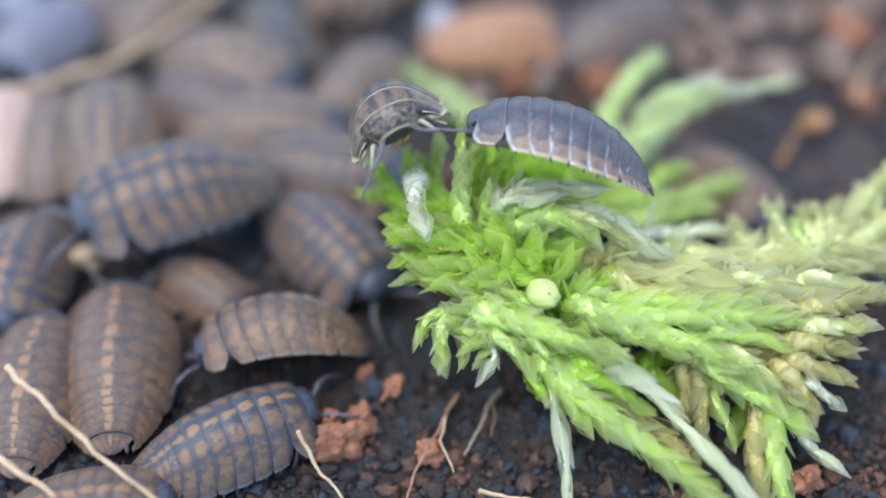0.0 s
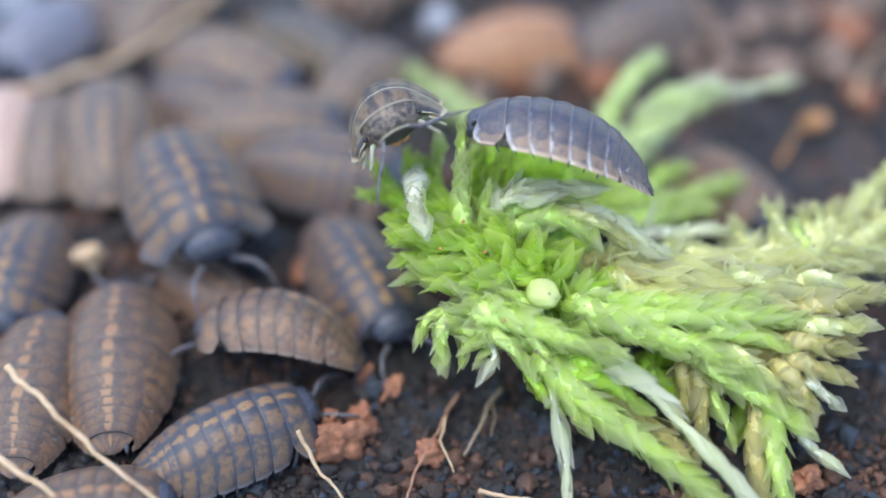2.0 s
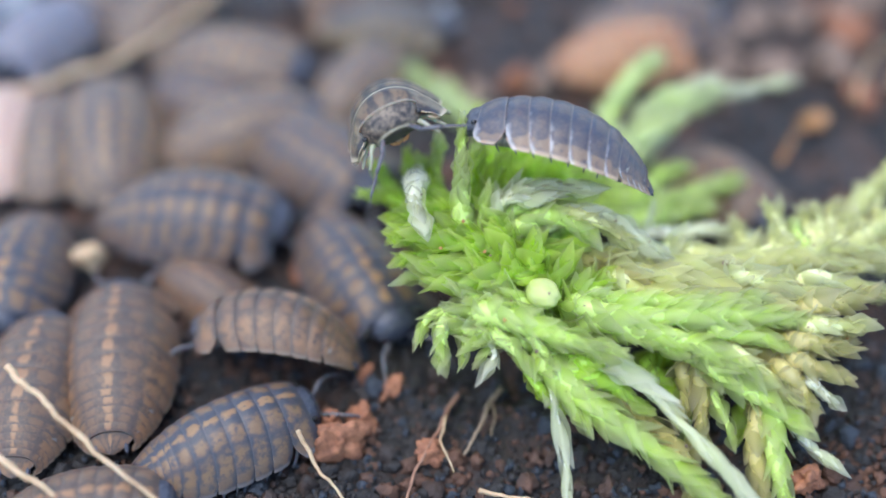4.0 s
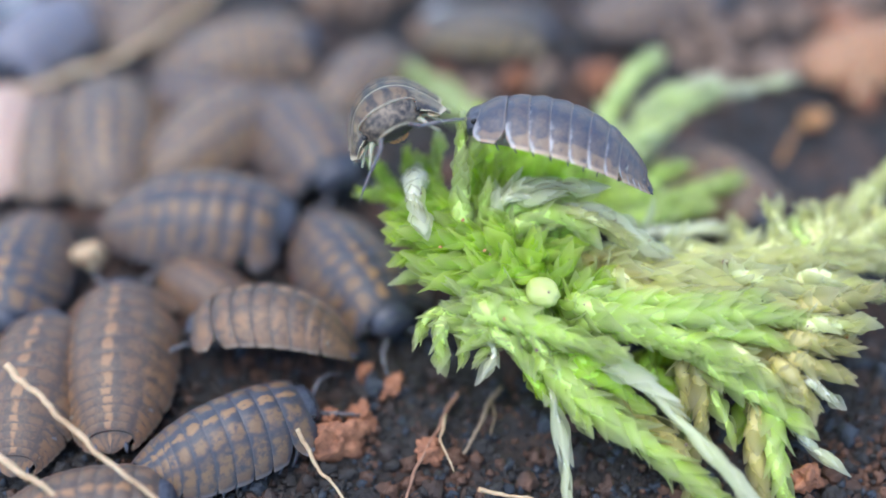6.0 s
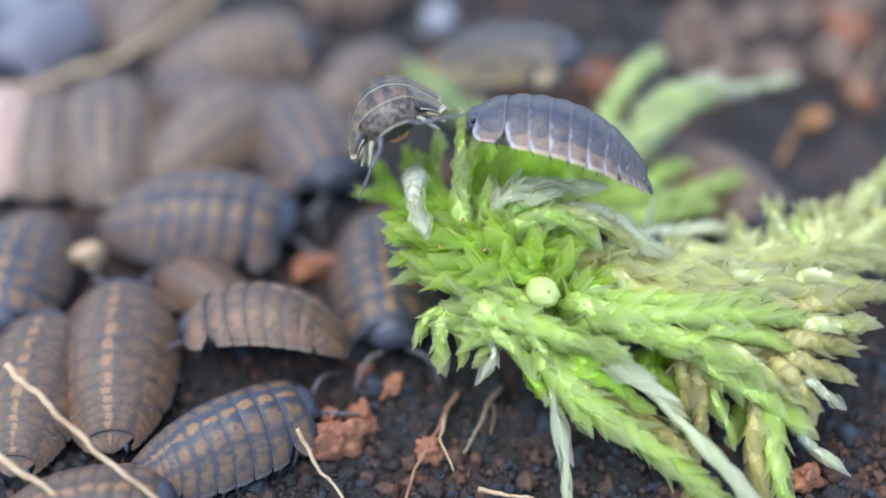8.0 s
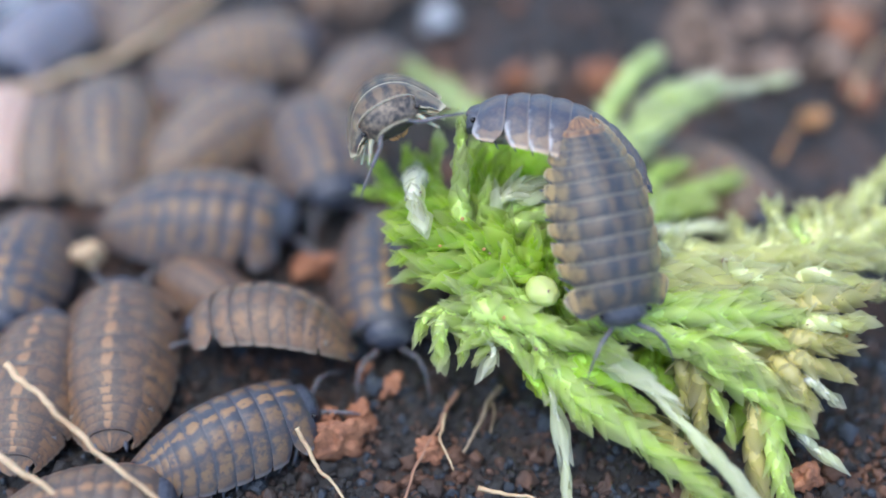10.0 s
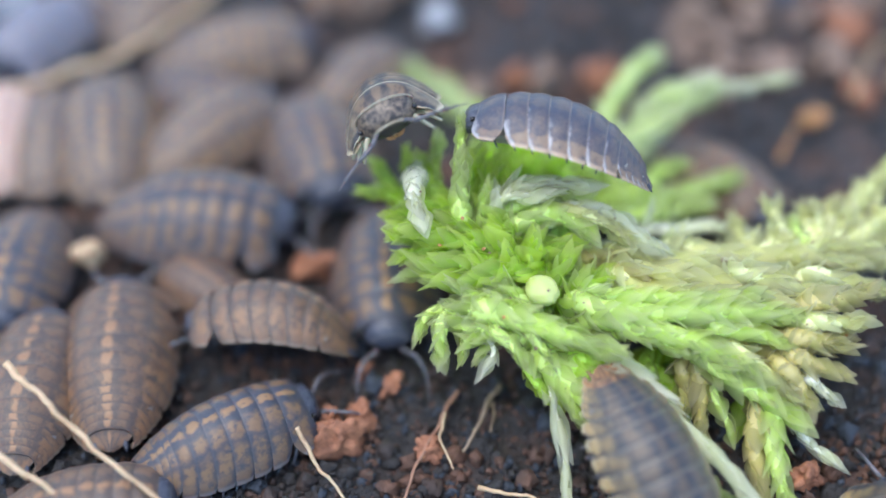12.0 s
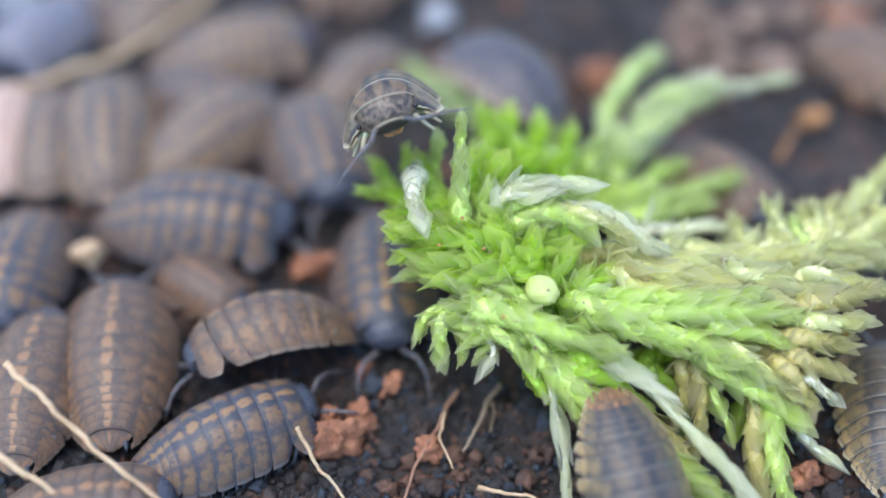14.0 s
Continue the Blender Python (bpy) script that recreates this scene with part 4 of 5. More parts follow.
# the front and lower left
build_shoot([FOOT, (2.57, 48.61, 7.71), (4.03, 47.70, 8.33), (7.13, 46.59, 7.98), (9.59, 45.93, 7.49)], MOSS_LIGHT, 2.15, 14.95, 0.16, 0.40, (0, 6, 1), 36, LIGHT, 1.0925, 0.85)
build_shoot([FOOT, (3.59, 48.45, 7.38), (2.22, 48.92, 8.62), (0.94, 49.34, 9.29)], MOSS_LIGHT, 1.978, 16.1, 0.208, 0.52, (0, 2), 37, LIGHT, 0.665, 0.7)
build_shoot([FOOT, (3.58, 48.13, 7.23), (2.05, 48.36, 8.14), (0.70, 48.45, 8.49)], MOSS_LIGHT, 1.978, 18.4, 0.208, 0.53, (0, 2), 38, LIGHT, 0.665, 0.7)
build_shoot([FOOT, (3.58, 47.89, 6.99), (1.88, 47.61, 7.31), (0.70, 47.82, 7.68)], MOSS_LIGHT, 1.892, 23, 0.208, 0.54, (0, 1), 39, LIGHT, 0.665, 0.7)
build_shoot([FOOT, (3.23, 47.65, 7.26), (4.03, 46.59, 7.22), (4.68, 45.85, 6.82)], MOSS_LIGHT, 1.978, 16.1, 0.224, 0.58, (0, 1), 40, LIGHT, 0.665, 0.7)
build_shoot([FOOT, (5.24, 47.65, 7.26), (5.85, 46.43, 7.15), (6.33, 45.85, 6.82)], MOSS_LIGHT, 1.72, 18.4, 0.24, 0.57, (0, 1), 41, LIGHT, 0.57, 0.7)
build_shoot([FOOT, (1.92, 49.19, 6.54), (0.27, 48.29, 7.56), (-0.07, 47.26, 7.21), (-0.07, 46.35, 6.64)], MOSS_LIGHT, 1.806, 23, 0.192, 0.49, (1, 0, 4), 42, LIGHT, 0.8075, 0.8)
build_shoot([FOOT, (1.60, 50.10, 6.04), (-0.65, 49.30, 6.93), (-1.43, 48.13, 6.46)], MOSS_LIGHT, 1.892, 16.1, 0.24, 0.50, (1, 0), 43, LIGHT, 0.57, 0.7)
build_shoot([FOOT, (1.92, 48.95, 6.30), (1.38, 47.41, 6.51), (1.14, 46.54, 5.98)], MOSS_LIGHT, 1.72, 18.4, 0.24, 0.56, (1, 0), 44, LIGHT, 0.5225, 0.7)
build_shoot([FOOT, (3.42, 47.57, 6.33), (3.05, 46.50, 6.45), (2.60, 45.80, 6.09)], MOSS_WHITE, 1.9, 7, 0.7, 0.58, (2,), 45, WHITE, 0.22, 0.9)
build_shoot([FOOT, (3.62, 48.14, 6.19), (2.90, 47.30, 6.65), (2.38, 46.66, 6.36)], MOSS_LIGHT, 1.634, 18.4, 0.24, 0.58, (0, 2), 46, LIGHT, 0.475, 0.7)
build_shoot([FOOT, (6.00, 48.07, 6.27), (4.05, 47.85, 7.80), (2.54, 48.05, 8.34)], MOSS_LIGHT, 2.15, 18.4, 0.208, 0.46, (0, 1, 6), 47, LIGHT, 0.7125, 0.75)
build_shoot([FOOT, (6.01, 48.44, 6.36), (3.89, 48.64, 8.42), (2.21, 48.80, 8.75)], MOSS_LIGHT, 2.15, 18.4, 0.208, 0.44, (0, 1, 6), 48, LIGHT, 0.7125, 0.75)
build_shoot([FOOT, (6.05, 48.95, 6.30), (4.57, 49.08, 8.69), (3.56, 49.44, 9.05)], MOSS_LIGHT, 2.15, 18.4, 0.208, 0.46, (0, 1, 6), 49, LIGHT, 0.7125, 0.75)
build_shoot([FOOT, (5.66, 47.83, 6.03), (3.55, 47.26, 7.21), (2.21, 47.06, 7.18)], MOSS_LIGHT, 2.15, 18.4, 0.208, 0.48, (0, 1, 6), 50, LIGHT, 0.7125, 0.75)
build_shoot([FOOT, (5.98, 47.22, 5.70), (7.42, 45.48, 5.17), (9.87, 43.72, 4.18), (12.48, 42.13, 3.02), (15.07, 40.55, 1.86), (17.00, 39.13, 0.78)], MOSS_LIGHT, 2.236, 17.25, 0.168, 0.24, (0, 6, 1), 51, LIGHT, 1.045, 0.85)
build_shoot([FOOT, (6.30, 46.85, 5.61), (7.24, 44.89, 4.84), (8.21, 43.68, 3.97)], MOSS_LIGHT, 1.892, 19.55, 0.2, 0.47, (0, 1), 52, LIGHT, 0.76, 0.7)
build_shoot([FOOT, (7.32, 46.61, 5.37), (9.92, 45.36, 5.31), (11.53, 44.31, 4.77)], MOSS_GREEN, 1.892, 19.55, 0.2, 0.43, (0, 1), 53, MAIN, 0.76, 0.7)
build_shoot([FOOT, (5.33, 47.23, 5.15), (5.61, 45.74, 4.84), (6.77, 44.64, 4.08)], MOSS_GREEN, 1.72, 17.25, 0.224, 0.49, (0, 1), 54, MAIN, 0.665, 0.7)
build_shoot([FOOT, (7.65, 46.77, 5.71), (9.92, 46.07, 6.02), (11.23, 45.72, 5.93)], MOSS_GREEN, 1.892, 18.4, 0.224, 0.48, (0, 1), 55, MAIN, 0.665, 0.7)
build_shoot([FOOT, (6.44, 45.43, 4.70), (6.89, 43.63, 3.75), (7.19, 41.80, 2.35), (7.27, 40.25, 1.14)], MOSS_WHITE, 3.6, 4, 0.8, 0.50, (3,), 56, 'white dry moss strand hanging to the soil', 0.06, 0.85)
build_shoot([FOOT, (9.26, 46.39, 6.17), (11.46, 44.84, 5.97), (13.63, 42.88, 5.03), (15.66, 41.04, 3.88), (17.37, 39.40, 2.66)], MOSS_WHITE, 4.2, 4, 0.75, 0.37, (3, 2, 3), 57, 'white pointed moss strand across the clump', 0.06, 0.8)
# the arm that spreads over the soil
build_shoot([FOOT, (7.94, 49.80, 7.15), (9.63, 48.57, 8.01), (12.27, 48.25, 8.11), (15.59, 48.13, 8.25), (18.58, 48.09, 8.29), (20.92, 47.90, 8.10)], MOSS_LIGHT, 2.15, 24.15, 0.152, 0.25, (0, 6, 2), 58, LIGHT, 0.95, 0.85)
build_shoot([FOOT, (8.75, 48.93, 6.84), (11.61, 47.69, 7.47), (14.56, 46.98, 7.27), (16.85, 46.04, 6.59), (17.99, 45.49, 6.21)], MOSS_LIGHT, 2.236, 17.25, 0.168, 0.30, (0, 6, 1), 59, LIGHT, 0.95, 0.85)
build_shoot([FOOT, (8.15, 50.68, 7.46), (10.03, 49.49, 8.25), (12.70, 49.20, 8.31), (15.72, 49.12, 8.39), (18.40, 49.20, 8.56)], MOSS_LIGHT, 2.064, 25.3, 0.176, 0.30, (0, 6, 2), 60, LIGHT, 0.76, 0.8)
build_shoot([FOOT_R, (16.07, 47.85, 7.04), (18.26, 47.30, 7.42), (20.22, 46.71, 7.08)], MOSS_LIGHT, 2.236, 13.8, 0.24, 0.49, (0, 6, 1), 61, LIGHT, 0.665, 0.7)
build_shoot([FOOT_R, (15.39, 47.37, 6.56), (15.89, 46.16, 6.45), (16.85, 45.38, 5.93)], MOSS_LIGHT, 2.064, 16.1, 0.24, 0.56, (0, 6, 1), 62, LIGHT, 0.665, 0.7)
build_shoot([FOOT, (10.71, 48.05, 6.81), (12.97, 47.18, 6.79), (15.25, 46.12, 6.24)], MOSS_LIGHT, 1.978, 16.1, 0.24, 0.45, (0, 1), 63, LIGHT, 0.76, 0.7)
build_shoot([FOOT_R, (15.79, 47.09, 5.85), (17.82, 45.32, 5.10), (19.57, 44.27, 4.56), (20.67, 43.53, 4.16)], MOSS_LIGHT, 2.15, 16.1, 0.192, 0.42, (0, 6, 1), 64, LIGHT, 0.9025, 0.85)
build_shoot([FOOT_R, (17.08, 47.13, 6.32), (18.93, 45.76, 5.88), (20.53, 44.67, 5.13)], MOSS_PALE, 2.064, 18.4, 0.208, 0.48, (0, 6, 1), 65, PALE, 0.855, 0.7)
build_shoot([FOOT, (9.80, 52.99, 6.80), (11.98, 51.67, 8.17), (15.00, 50.96, 8.17), (18.36, 50.39, 8.02), (21.05, 50.01, 7.93)], MOSS_PALE, 2.58, 9.2, 0.208, 0.27, (0, 2, 1), 66, PALE, 0.76, 0.85)
build_shoot([FOOT, (10.65, 54.32, 6.72), (13.90, 52.79, 7.87), (17.64, 52.14, 7.93), (20.99, 51.18, 7.68)], MOSS_PALE, 2.58, 9.2, 0.208, 0.30, (0, 2, 1), 67, PALE, 0.76, 0.85)
build_shoot([FOOT_R, (14.34, 54.80, 6.49), (17.99, 53.64, 7.31), (21.76, 53.34, 7.71), (25.26, 53.02, 7.54)], MOSS_PALE, 2.408, 11.5, 0.208, 0.31, (0, 2, 1), 68, PALE, 0.76, 0.85)
build_shoot([FOOT, (10.31, 51.58, 7.51), (11.84, 50.20, 7.97), (15.50, 49.74, 8.22), (19.84, 49.21, 8.05)], MOSS_PALE, 2.322, 13.8, 0.2, 0.31, (0, 6, 1), 69, PALE, 0.76, 0.85)
build_shoot([FOOT_R, (17.85, 51.24, 7.88), (21.11, 50.27, 7.90), (23.44, 50.01, 7.93)], MOSS_PALE, 2.322, 13.8, 0.224, 0.42, (0, 6, 1), 70, PALE, 0.76, 0.85)
build_shoot([FOOT, (7.72, 53.71, 6.82), (8.98, 52.99, 8.07), (10.51, 52.83, 8.48)], MOSS_STRAW, 2.064, 11.5, 0.24, 0.48, (5, 1), 71, STRAW, 0.76, 0.7)
build_shoot([FOOT, (10.65, 51.58, 7.51), (12.61, 50.91, 7.97), (13.60, 50.53, 7.88)], MOSS_STRAW, 1.892, 13.8, 0.24, 0.51, (5, 1), 72, STRAW, 0.665, 0.7)
# feathery shoots at the far end of the arm
build_shoot([FOOT_R, (22.13, 54.67, 6.36), (21.76, 55.95, 7.64), (20.92, 57.47, 8.45)], MOSS_PALE, 1.634, 32.2, 0.192, 0.47, (0, 1), 73, PALE, 0.57, 0.7)
build_shoot([FOOT_R, (23.03, 54.67, 6.36), (22.74, 55.69, 7.38), (22.63, 56.69, 7.68)], MOSS_LIGHT, 1.548, 27.6, 0.224, 0.54, (0, 1), 74, LIGHT, 0.57, 0.7)
build_shoot([FOOT_R, (23.54, 55.28, 6.26), (24.43, 56.80, 7.07), (24.32, 58.02, 7.59)], MOSS_PALE, 1.634, 29.9, 0.192, 0.51, (0, 1), 75, PALE, 0.665, 0.7)
build_shoot([FOOT_R, (24.06, 55.37, 5.65), (26.22, 57.51, 6.38), (28.05, 59.70, 7.14), (30.11, 61.78, 7.81)], MOSS_PALE, 1.72, 29.9, 0.16, 0.33, (0, 1), 76, PALE, 0.95, 0.85)
build_shoot([FOOT_R, (24.84, 54.41, 6.10), (27.73, 56.67, 6.94), (30.68, 58.70, 7.56)], MOSS_PALE, 1.72, 29.9, 0.192, 0.38, (0, 1), 77, PALE, 0.855, 0.85)
build_shoot([FOOT_R, (23.60, 54.06, 6.46), (25.27, 55.58, 6.99), (26.26, 57.18, 7.46)], MOSS_PALE, 1.72, 29.9, 0.208, 0.47, (0, 1), 78, PALE, 0.855, 0.85)
build_shoot([FOOT_R, (21.88, 53.11, 6.93), (24.17, 54.35, 7.45), (26.67, 54.17, 7.27)], MOSS_PALE, 2.322, 11.5, 0.24, 0.42, (0, 2, 1), 79, PALE, 0.665, 0.85)
build_shoot([FOOT_R, (19.52, 53.46, 6.57), (21.08, 54.83, 7.22), (22.61, 55.29, 7.27)], MOSS_PALE, 1.892, 18.4, 0.24, 0.46, (0, 1), 80, PALE, 0.665, 0.7)
build_shoot([FOOT_R, (22.14, 51.58, 7.51), (24.58, 51.46, 7.39), (27.20, 51.43, 6.66)], MOSS_PALE, 2.064, 18.4, 0.208, 0.44, (0, 6, 1), 81, PALE, 0.76, 0.85)
build_shoot([FOOT_R, (21.55, 49.01, 7.77), (23.59, 49.25, 8.01), (25.46, 50.02, 8.07)], MOSS_STRAW, 2.064, 16.1, 0.208, 0.49, (0, 6, 1), 82, STRAW, 0.8075, 0.85)
build_shoot([FOOT_R, (21.41, 47.97, 7.41), (23.21, 47.90, 7.59), (24.57, 47.96, 7.57)], MOSS_PALE, 1.978, 16.1, 0.208, 0.53, (0, 6, 1), 83, PALE, 0.8075, 0.85)
build_shoot([FOOT_R, (20.70, 47.30, 6.91), (22.27, 46.99, 7.11), (23.59, 46.72, 6.92)], MOSS_STRAW, 1.892, 18.4, 0.2, 0.54, (0, 6, 1), 84, STRAW, 0.855, 0.85)
build_shoot([FOOT_R, (20.67, 46.51, 6.29), (21.90, 45.87, 6.16), (23.41, 45.57, 5.86)], MOSS_STRAW, 1.892, 20.7, 0.2, 0.54, (0, 6, 1), 85, STRAW, 0.855, 0.85)
build_shoot([FOOT_R, (20.00, 46.15, 5.93), (21.05, 45.06, 5.43), (21.68, 44.27, 4.82)], MOSS_STRAW, 1.892, 20.7, 0.2, 0.55, (0, 6, 1), 86, STRAW, 0.855, 0.85)
build_shoot([FOOT_R, (21.38, 45.75, 5.36), (22.31, 45.13, 5.08), (23.15, 44.65, 4.60)], MOSS_WHITE, 2, 12, 0.4, 0.57, (0, 2), 87, WHITE, 0.5, 0.7)
build_shoot([FOOT_R, (19.80, 45.66, 3.86), (19.69, 43.28, 2.55), (19.97, 41.34, 1.29), (20.53, 39.83, 0.29)], MOSS_LIGHT, 1.892, 18.4, 0.192, 0.38, (0, 6, 1), 88, LIGHT, 1.045, 0.9)
build_shoot([FOOT_R, (19.00, 45.30, 3.22), (18.64, 43.18, 2.12), (18.89, 41.54, 0.98), (18.96, 40.39, 0.34)], MOSS_STRAW, 1.806, 18.4, 0.208, 0.42, (0, 1), 89, STRAW, 0.855, 0.9)
build_shoot([FOOT_R, (21.16, 44.82, 2.17), (22.35, 43.37, 1.57), (23.31, 42.70, 1.18)], MOSS_WHITE, 2.2, 7, 0.5, 0.52, (2,), 90, WHITE, 0.35, 0.7)
build_shoot([FOOT_R, (15.75, 47.75, 4.53), (15.75, 45.54, 3.46), (15.33, 43.61, 2.09)], MOSS_STRAW, 1.978, 13.8, 0.224, 0.44, (0, 6, 1), 91, STRAW, 0.855, 0.9)
build_shoot([FOOT_R, (14.93, 47.88, 4.38), (14.81, 46.28, 3.63), (14.39, 45.06, 2.97)], MOSS_STRAW, 1.892, 13.8, 0.24, 0.51, (0, 1), 92, STRAW, 0.76, 0.9)
build_shoot([FOOT_R, (16.44, 46.03, 3.94), (16.92, 44.19, 3.29), (17.22, 43.24, 2.60)], MOSS_LIGHT, 1.892, 9.2, 0.48, 0.52, (5, 2), 93, LIGHT, 0.3325, 0.7)
build_shoot([FOOT, (13.42, 43.49, 2.26), (14.44, 41.57, 1.52), (14.70, 39.95, 0.41)], MOSS_STRAW, 1.892, 13.8, 0.24, 0.50, (0, 1), 94, STRAW, 0.76, 0.9)
# shoots behind the ridge
build_shoot([FOOT_B, (3.83, 65.07, 5.45), (3.35, 64.66, 7.87), (2.95, 65.24, 9.15)], MOSS_GREEN, 2.6, 24, 0.27, 0.42, (0, 1), 95, FAR, 0.855, 0.8)
build_shoot([FOOT_B, (5.03, 64.79, 5.17), (4.72, 64.53, 7.73), (4.69, 64.96, 8.88)], MOSS_GREEN, 2.6, 24, 0.27, 0.41, (0, 1), 96, FAR, 0.855, 0.8)
build_shoot([FOOT_B, (6.63, 64.79, 5.17), (6.50, 64.34, 7.12), (6.65, 64.78, 8.27)], MOSS_GREEN, 2.6, 24, 0.27, 0.44, (0, 1), 97, FAR, 0.855, 0.8)
build_shoot([FOOT_B, (8.62, 64.51, 4.89), (8.48, 64.29, 6.65), (8.81, 64.53, 7.73)], MOSS_GREEN, 2.6, 24, 0.27, 0.46, (0, 1), 98, FAR, 0.855, 0.8)
build_shoot([FOOT_B, (10.22, 64.23, 4.60), (10.28, 64.03, 6.10), (10.81, 64.56, 7.20)], MOSS_LIGHT, 2.6, 24, 0.27, 0.49, (0, 1), 99, FAR, 0.855, 0.8)
build_shoot([FOOT_B, (11.82, 63.94, 4.32), (12.13, 64.06, 5.29), (12.86, 64.32, 6.11)], MOSS_LIGHT, 2.6, 24, 0.27, 0.54, (0, 1), 100, FAR, 0.855, 0.8)
build_shoot([FOOT_B, (5.69, 62.73, 5.94), (5.52, 61.40, 8.14), (5.29, 61.40, 9.14)], MOSS_GREEN, 2.6, 24, 0.27, 0.46, (0, 1), 101, FAR, 0.855, 0.8)
build_shoot([FOOT_B, (8.42, 62.18, 5.39), (7.79, 60.92, 7.66), (7.54, 60.87, 8.61)], MOSS_GREEN, 2.6, 24, 0.27, 0.46, (0, 1), 102, FAR, 0.855, 0.8)
build_shoot([FOOT_B, (3.74, 63.01, 6.22), (3.05, 61.29, 8.74), (2.45, 60.93, 9.79)], MOSS_GREEN, 2.6, 24, 0.27, 0.44, (0, 1), 103, FAR, 0.855, 0.8)
build_shoot([FOOT_R, (13.22, 56.73, 5.59), (15.49, 57.39, 5.97), (17.98, 57.74, 5.90), (19.78, 57.89, 5.34)], MOSS_WHITE, 2.8, 6, 0.4, 0.49, (2, 3), 104, 'white dry moss strand on the clump', 0.6, 0.85)
build_shoot([FOOT_B, (12.36, 64.69, 3.65), (13.17, 66.40, 5.37), (16.18, 68.75, 6.30), (18.43, 70.41, 6.55)], MOSS_FAR, 2.8, 20, 0.28, 0.31, (0, 1), 105, FAR, 0.76, 0.8)
build_shoot([FOOT_B, (12.09, 66.30, 3.85), (12.02, 69.39, 5.52), (13.62, 72.24, 6.96), (15.46, 74.17, 7.48)], MOSS_FAR, 3.2, 12, 0.34, 0.30, (0, 1), 106, FAR, 0.57, 0.8)
build_shoot([FOOT_B, (12.91, 66.59, 4.14), (15.12, 69.97, 6.11), (17.70, 71.10, 6.53), (19.47, 71.71, 6.43)], MOSS_FAR, 3, 16, 0.28, 0.33, (0, 1), 107, FAR, 0.76, 0.8)
build_shoot([FOOT_B, (14.30, 67.64, 3.77), (18.22, 71.79, 6.51), (21.80, 72.74, 6.05), (25.67, 73.96, 5.86)], MOSS_WHITE, 3, 6, 0.45, 0.28, (2, 3), 108, FAR, 0.35, 0.8)
build_shoot([FOOT_B, (13.65, 62.09, 3.88), (16.21, 63.24, 3.62), (18.21, 63.66, 4.04), (20.44, 64.83, 3.79)], MOSS_LIGHT, 2.5, 22, 0.28, 0.39, (0, 1), 109, FAR, 0.76, 0.8)
build_shoot([FOOT_B, (12.95, 60.08, 4.70), (15.44, 60.94, 4.15), (17.89, 61.72, 4.22)], MOSS_LIGHT, 2.5, 22, 0.28, 0.46, (0, 1), 110, FAR, 0.76, 0.8)
build_shoot([FOOT_B, (12.86, 62.64, 4.44), (15.01, 64.23, 4.60), (16.80, 65.55, 4.51)], MOSS_LIGHT, 2.5, 22, 0.28, 0.45, (0, 1), 111, FAR, 0.76, 0.8)
build_shoot([FOOT_B, (4.23, 73.13, 0.78), (0.72, 76.58, 1.40), (-1.10, 79.46, 1.45), (-2.27, 80.76, 1.33)], MOSS_FAR, 3, 18, 0.3, 0.30, (0, 1), 112, FAR, 0.76, 0.8)
build_shoot([FOOT_B, (4.23, 73.44, 1.09), (1.60, 75.79, 2.03), (0.72, 77.38, 2.20)], MOSS_FAR, 2.8, 20, 0.3, 0.41, (0, 1), 113, FAR, 0.76, 0.8)
# shaded shoots under the clump
build_shoot([FOOT_R, (12.91, 48.78, 3.30), (14.17, 47.03, 2.68), (14.66, 45.67, 1.61)], MOSS_GREEN, 2.064, 20.7, 0.272, 0.48, (0, 1), 114, MAIN, 0.76, 0.8)
build_shoot([FOOT_R, (18.21, 48.78, 3.30), (18.66, 46.66, 2.59), (18.27, 45.30, 1.52)], MOSS_GREEN, 2.064, 20.7, 0.272, 0.40, (0, 1), 115, MAIN, 0.76, 0.8)
# broad leafy masses inside the clump
build_shoot([FOOT, (7.19, 53.81, 4.09), (3.45, 54.06, 6.46), (0.57, 54.47, 7.58), (-1.57, 54.71, 8.10)], MOSS_GREEN, 2.236, 39.1, 0.088, 0.24, (0, 1, 1), 116, MAIN, 2.185, 0.8)
build_shoot([FOOT, (6.45, 54.85, 5.13), (3.47, 55.29, 7.27), (1.30, 56.17, 8.43), (-0.51, 56.83, 8.80)], MOSS_GREEN, 2.236, 39.1, 0.096, 0.31, (0, 1, 1), 117, MAIN, 1.9, 0.8)
build_shoot([FOOT, (5.93, 50.43, 3.53), (3.69, 50.10, 6.04), (1.92, 49.92, 7.27)], MOSS_LIGHT, 2.064, 34.5, 0.104, 0.31, (0, 1, 1), 118, LIGHT, 1.805, 0.8)
build_shoot([FOOT, (7.19, 55.11, 5.39), (8.14, 55.15, 7.41), (9.15, 55.48, 8.59)], MOSS_GREEN, 2.236, 27.6, 0.112, 0.45, (0, 6, 1), 119, MAIN, 1.805, 0.8)
build_shoot([FOOT, (7.72, 51.44, 4.54), (8.26, 51.36, 6.73), (10.36, 51.86, 7.22)], MOSS_GREEN, 2.064, 29.9, 0.112, 0.36, (0, 6, 1), 120, MAIN, 1.805, 0.8)
build_shoot([FOOT, (9.51, 51.94, 5.05), (12.85, 51.12, 6.21), (16.57, 50.60, 6.53), (20.64, 50.08, 6.58)], MOSS_PALE, 2.064, 23, 0.088, 0.23, (0, 6, 1), 121, PALE, 2.09, 0.85)
build_shoot([FOOT_R, (16.33, 48.95, 4.18), (19.10, 47.73, 5.08), (22.07, 47.72, 5.63), (23.78, 47.96, 5.87)], MOSS_STRAW, 1.978, 27.6, 0.096, 0.32, (0, 6, 1), 122, STRAW, 1.235, 0.85)
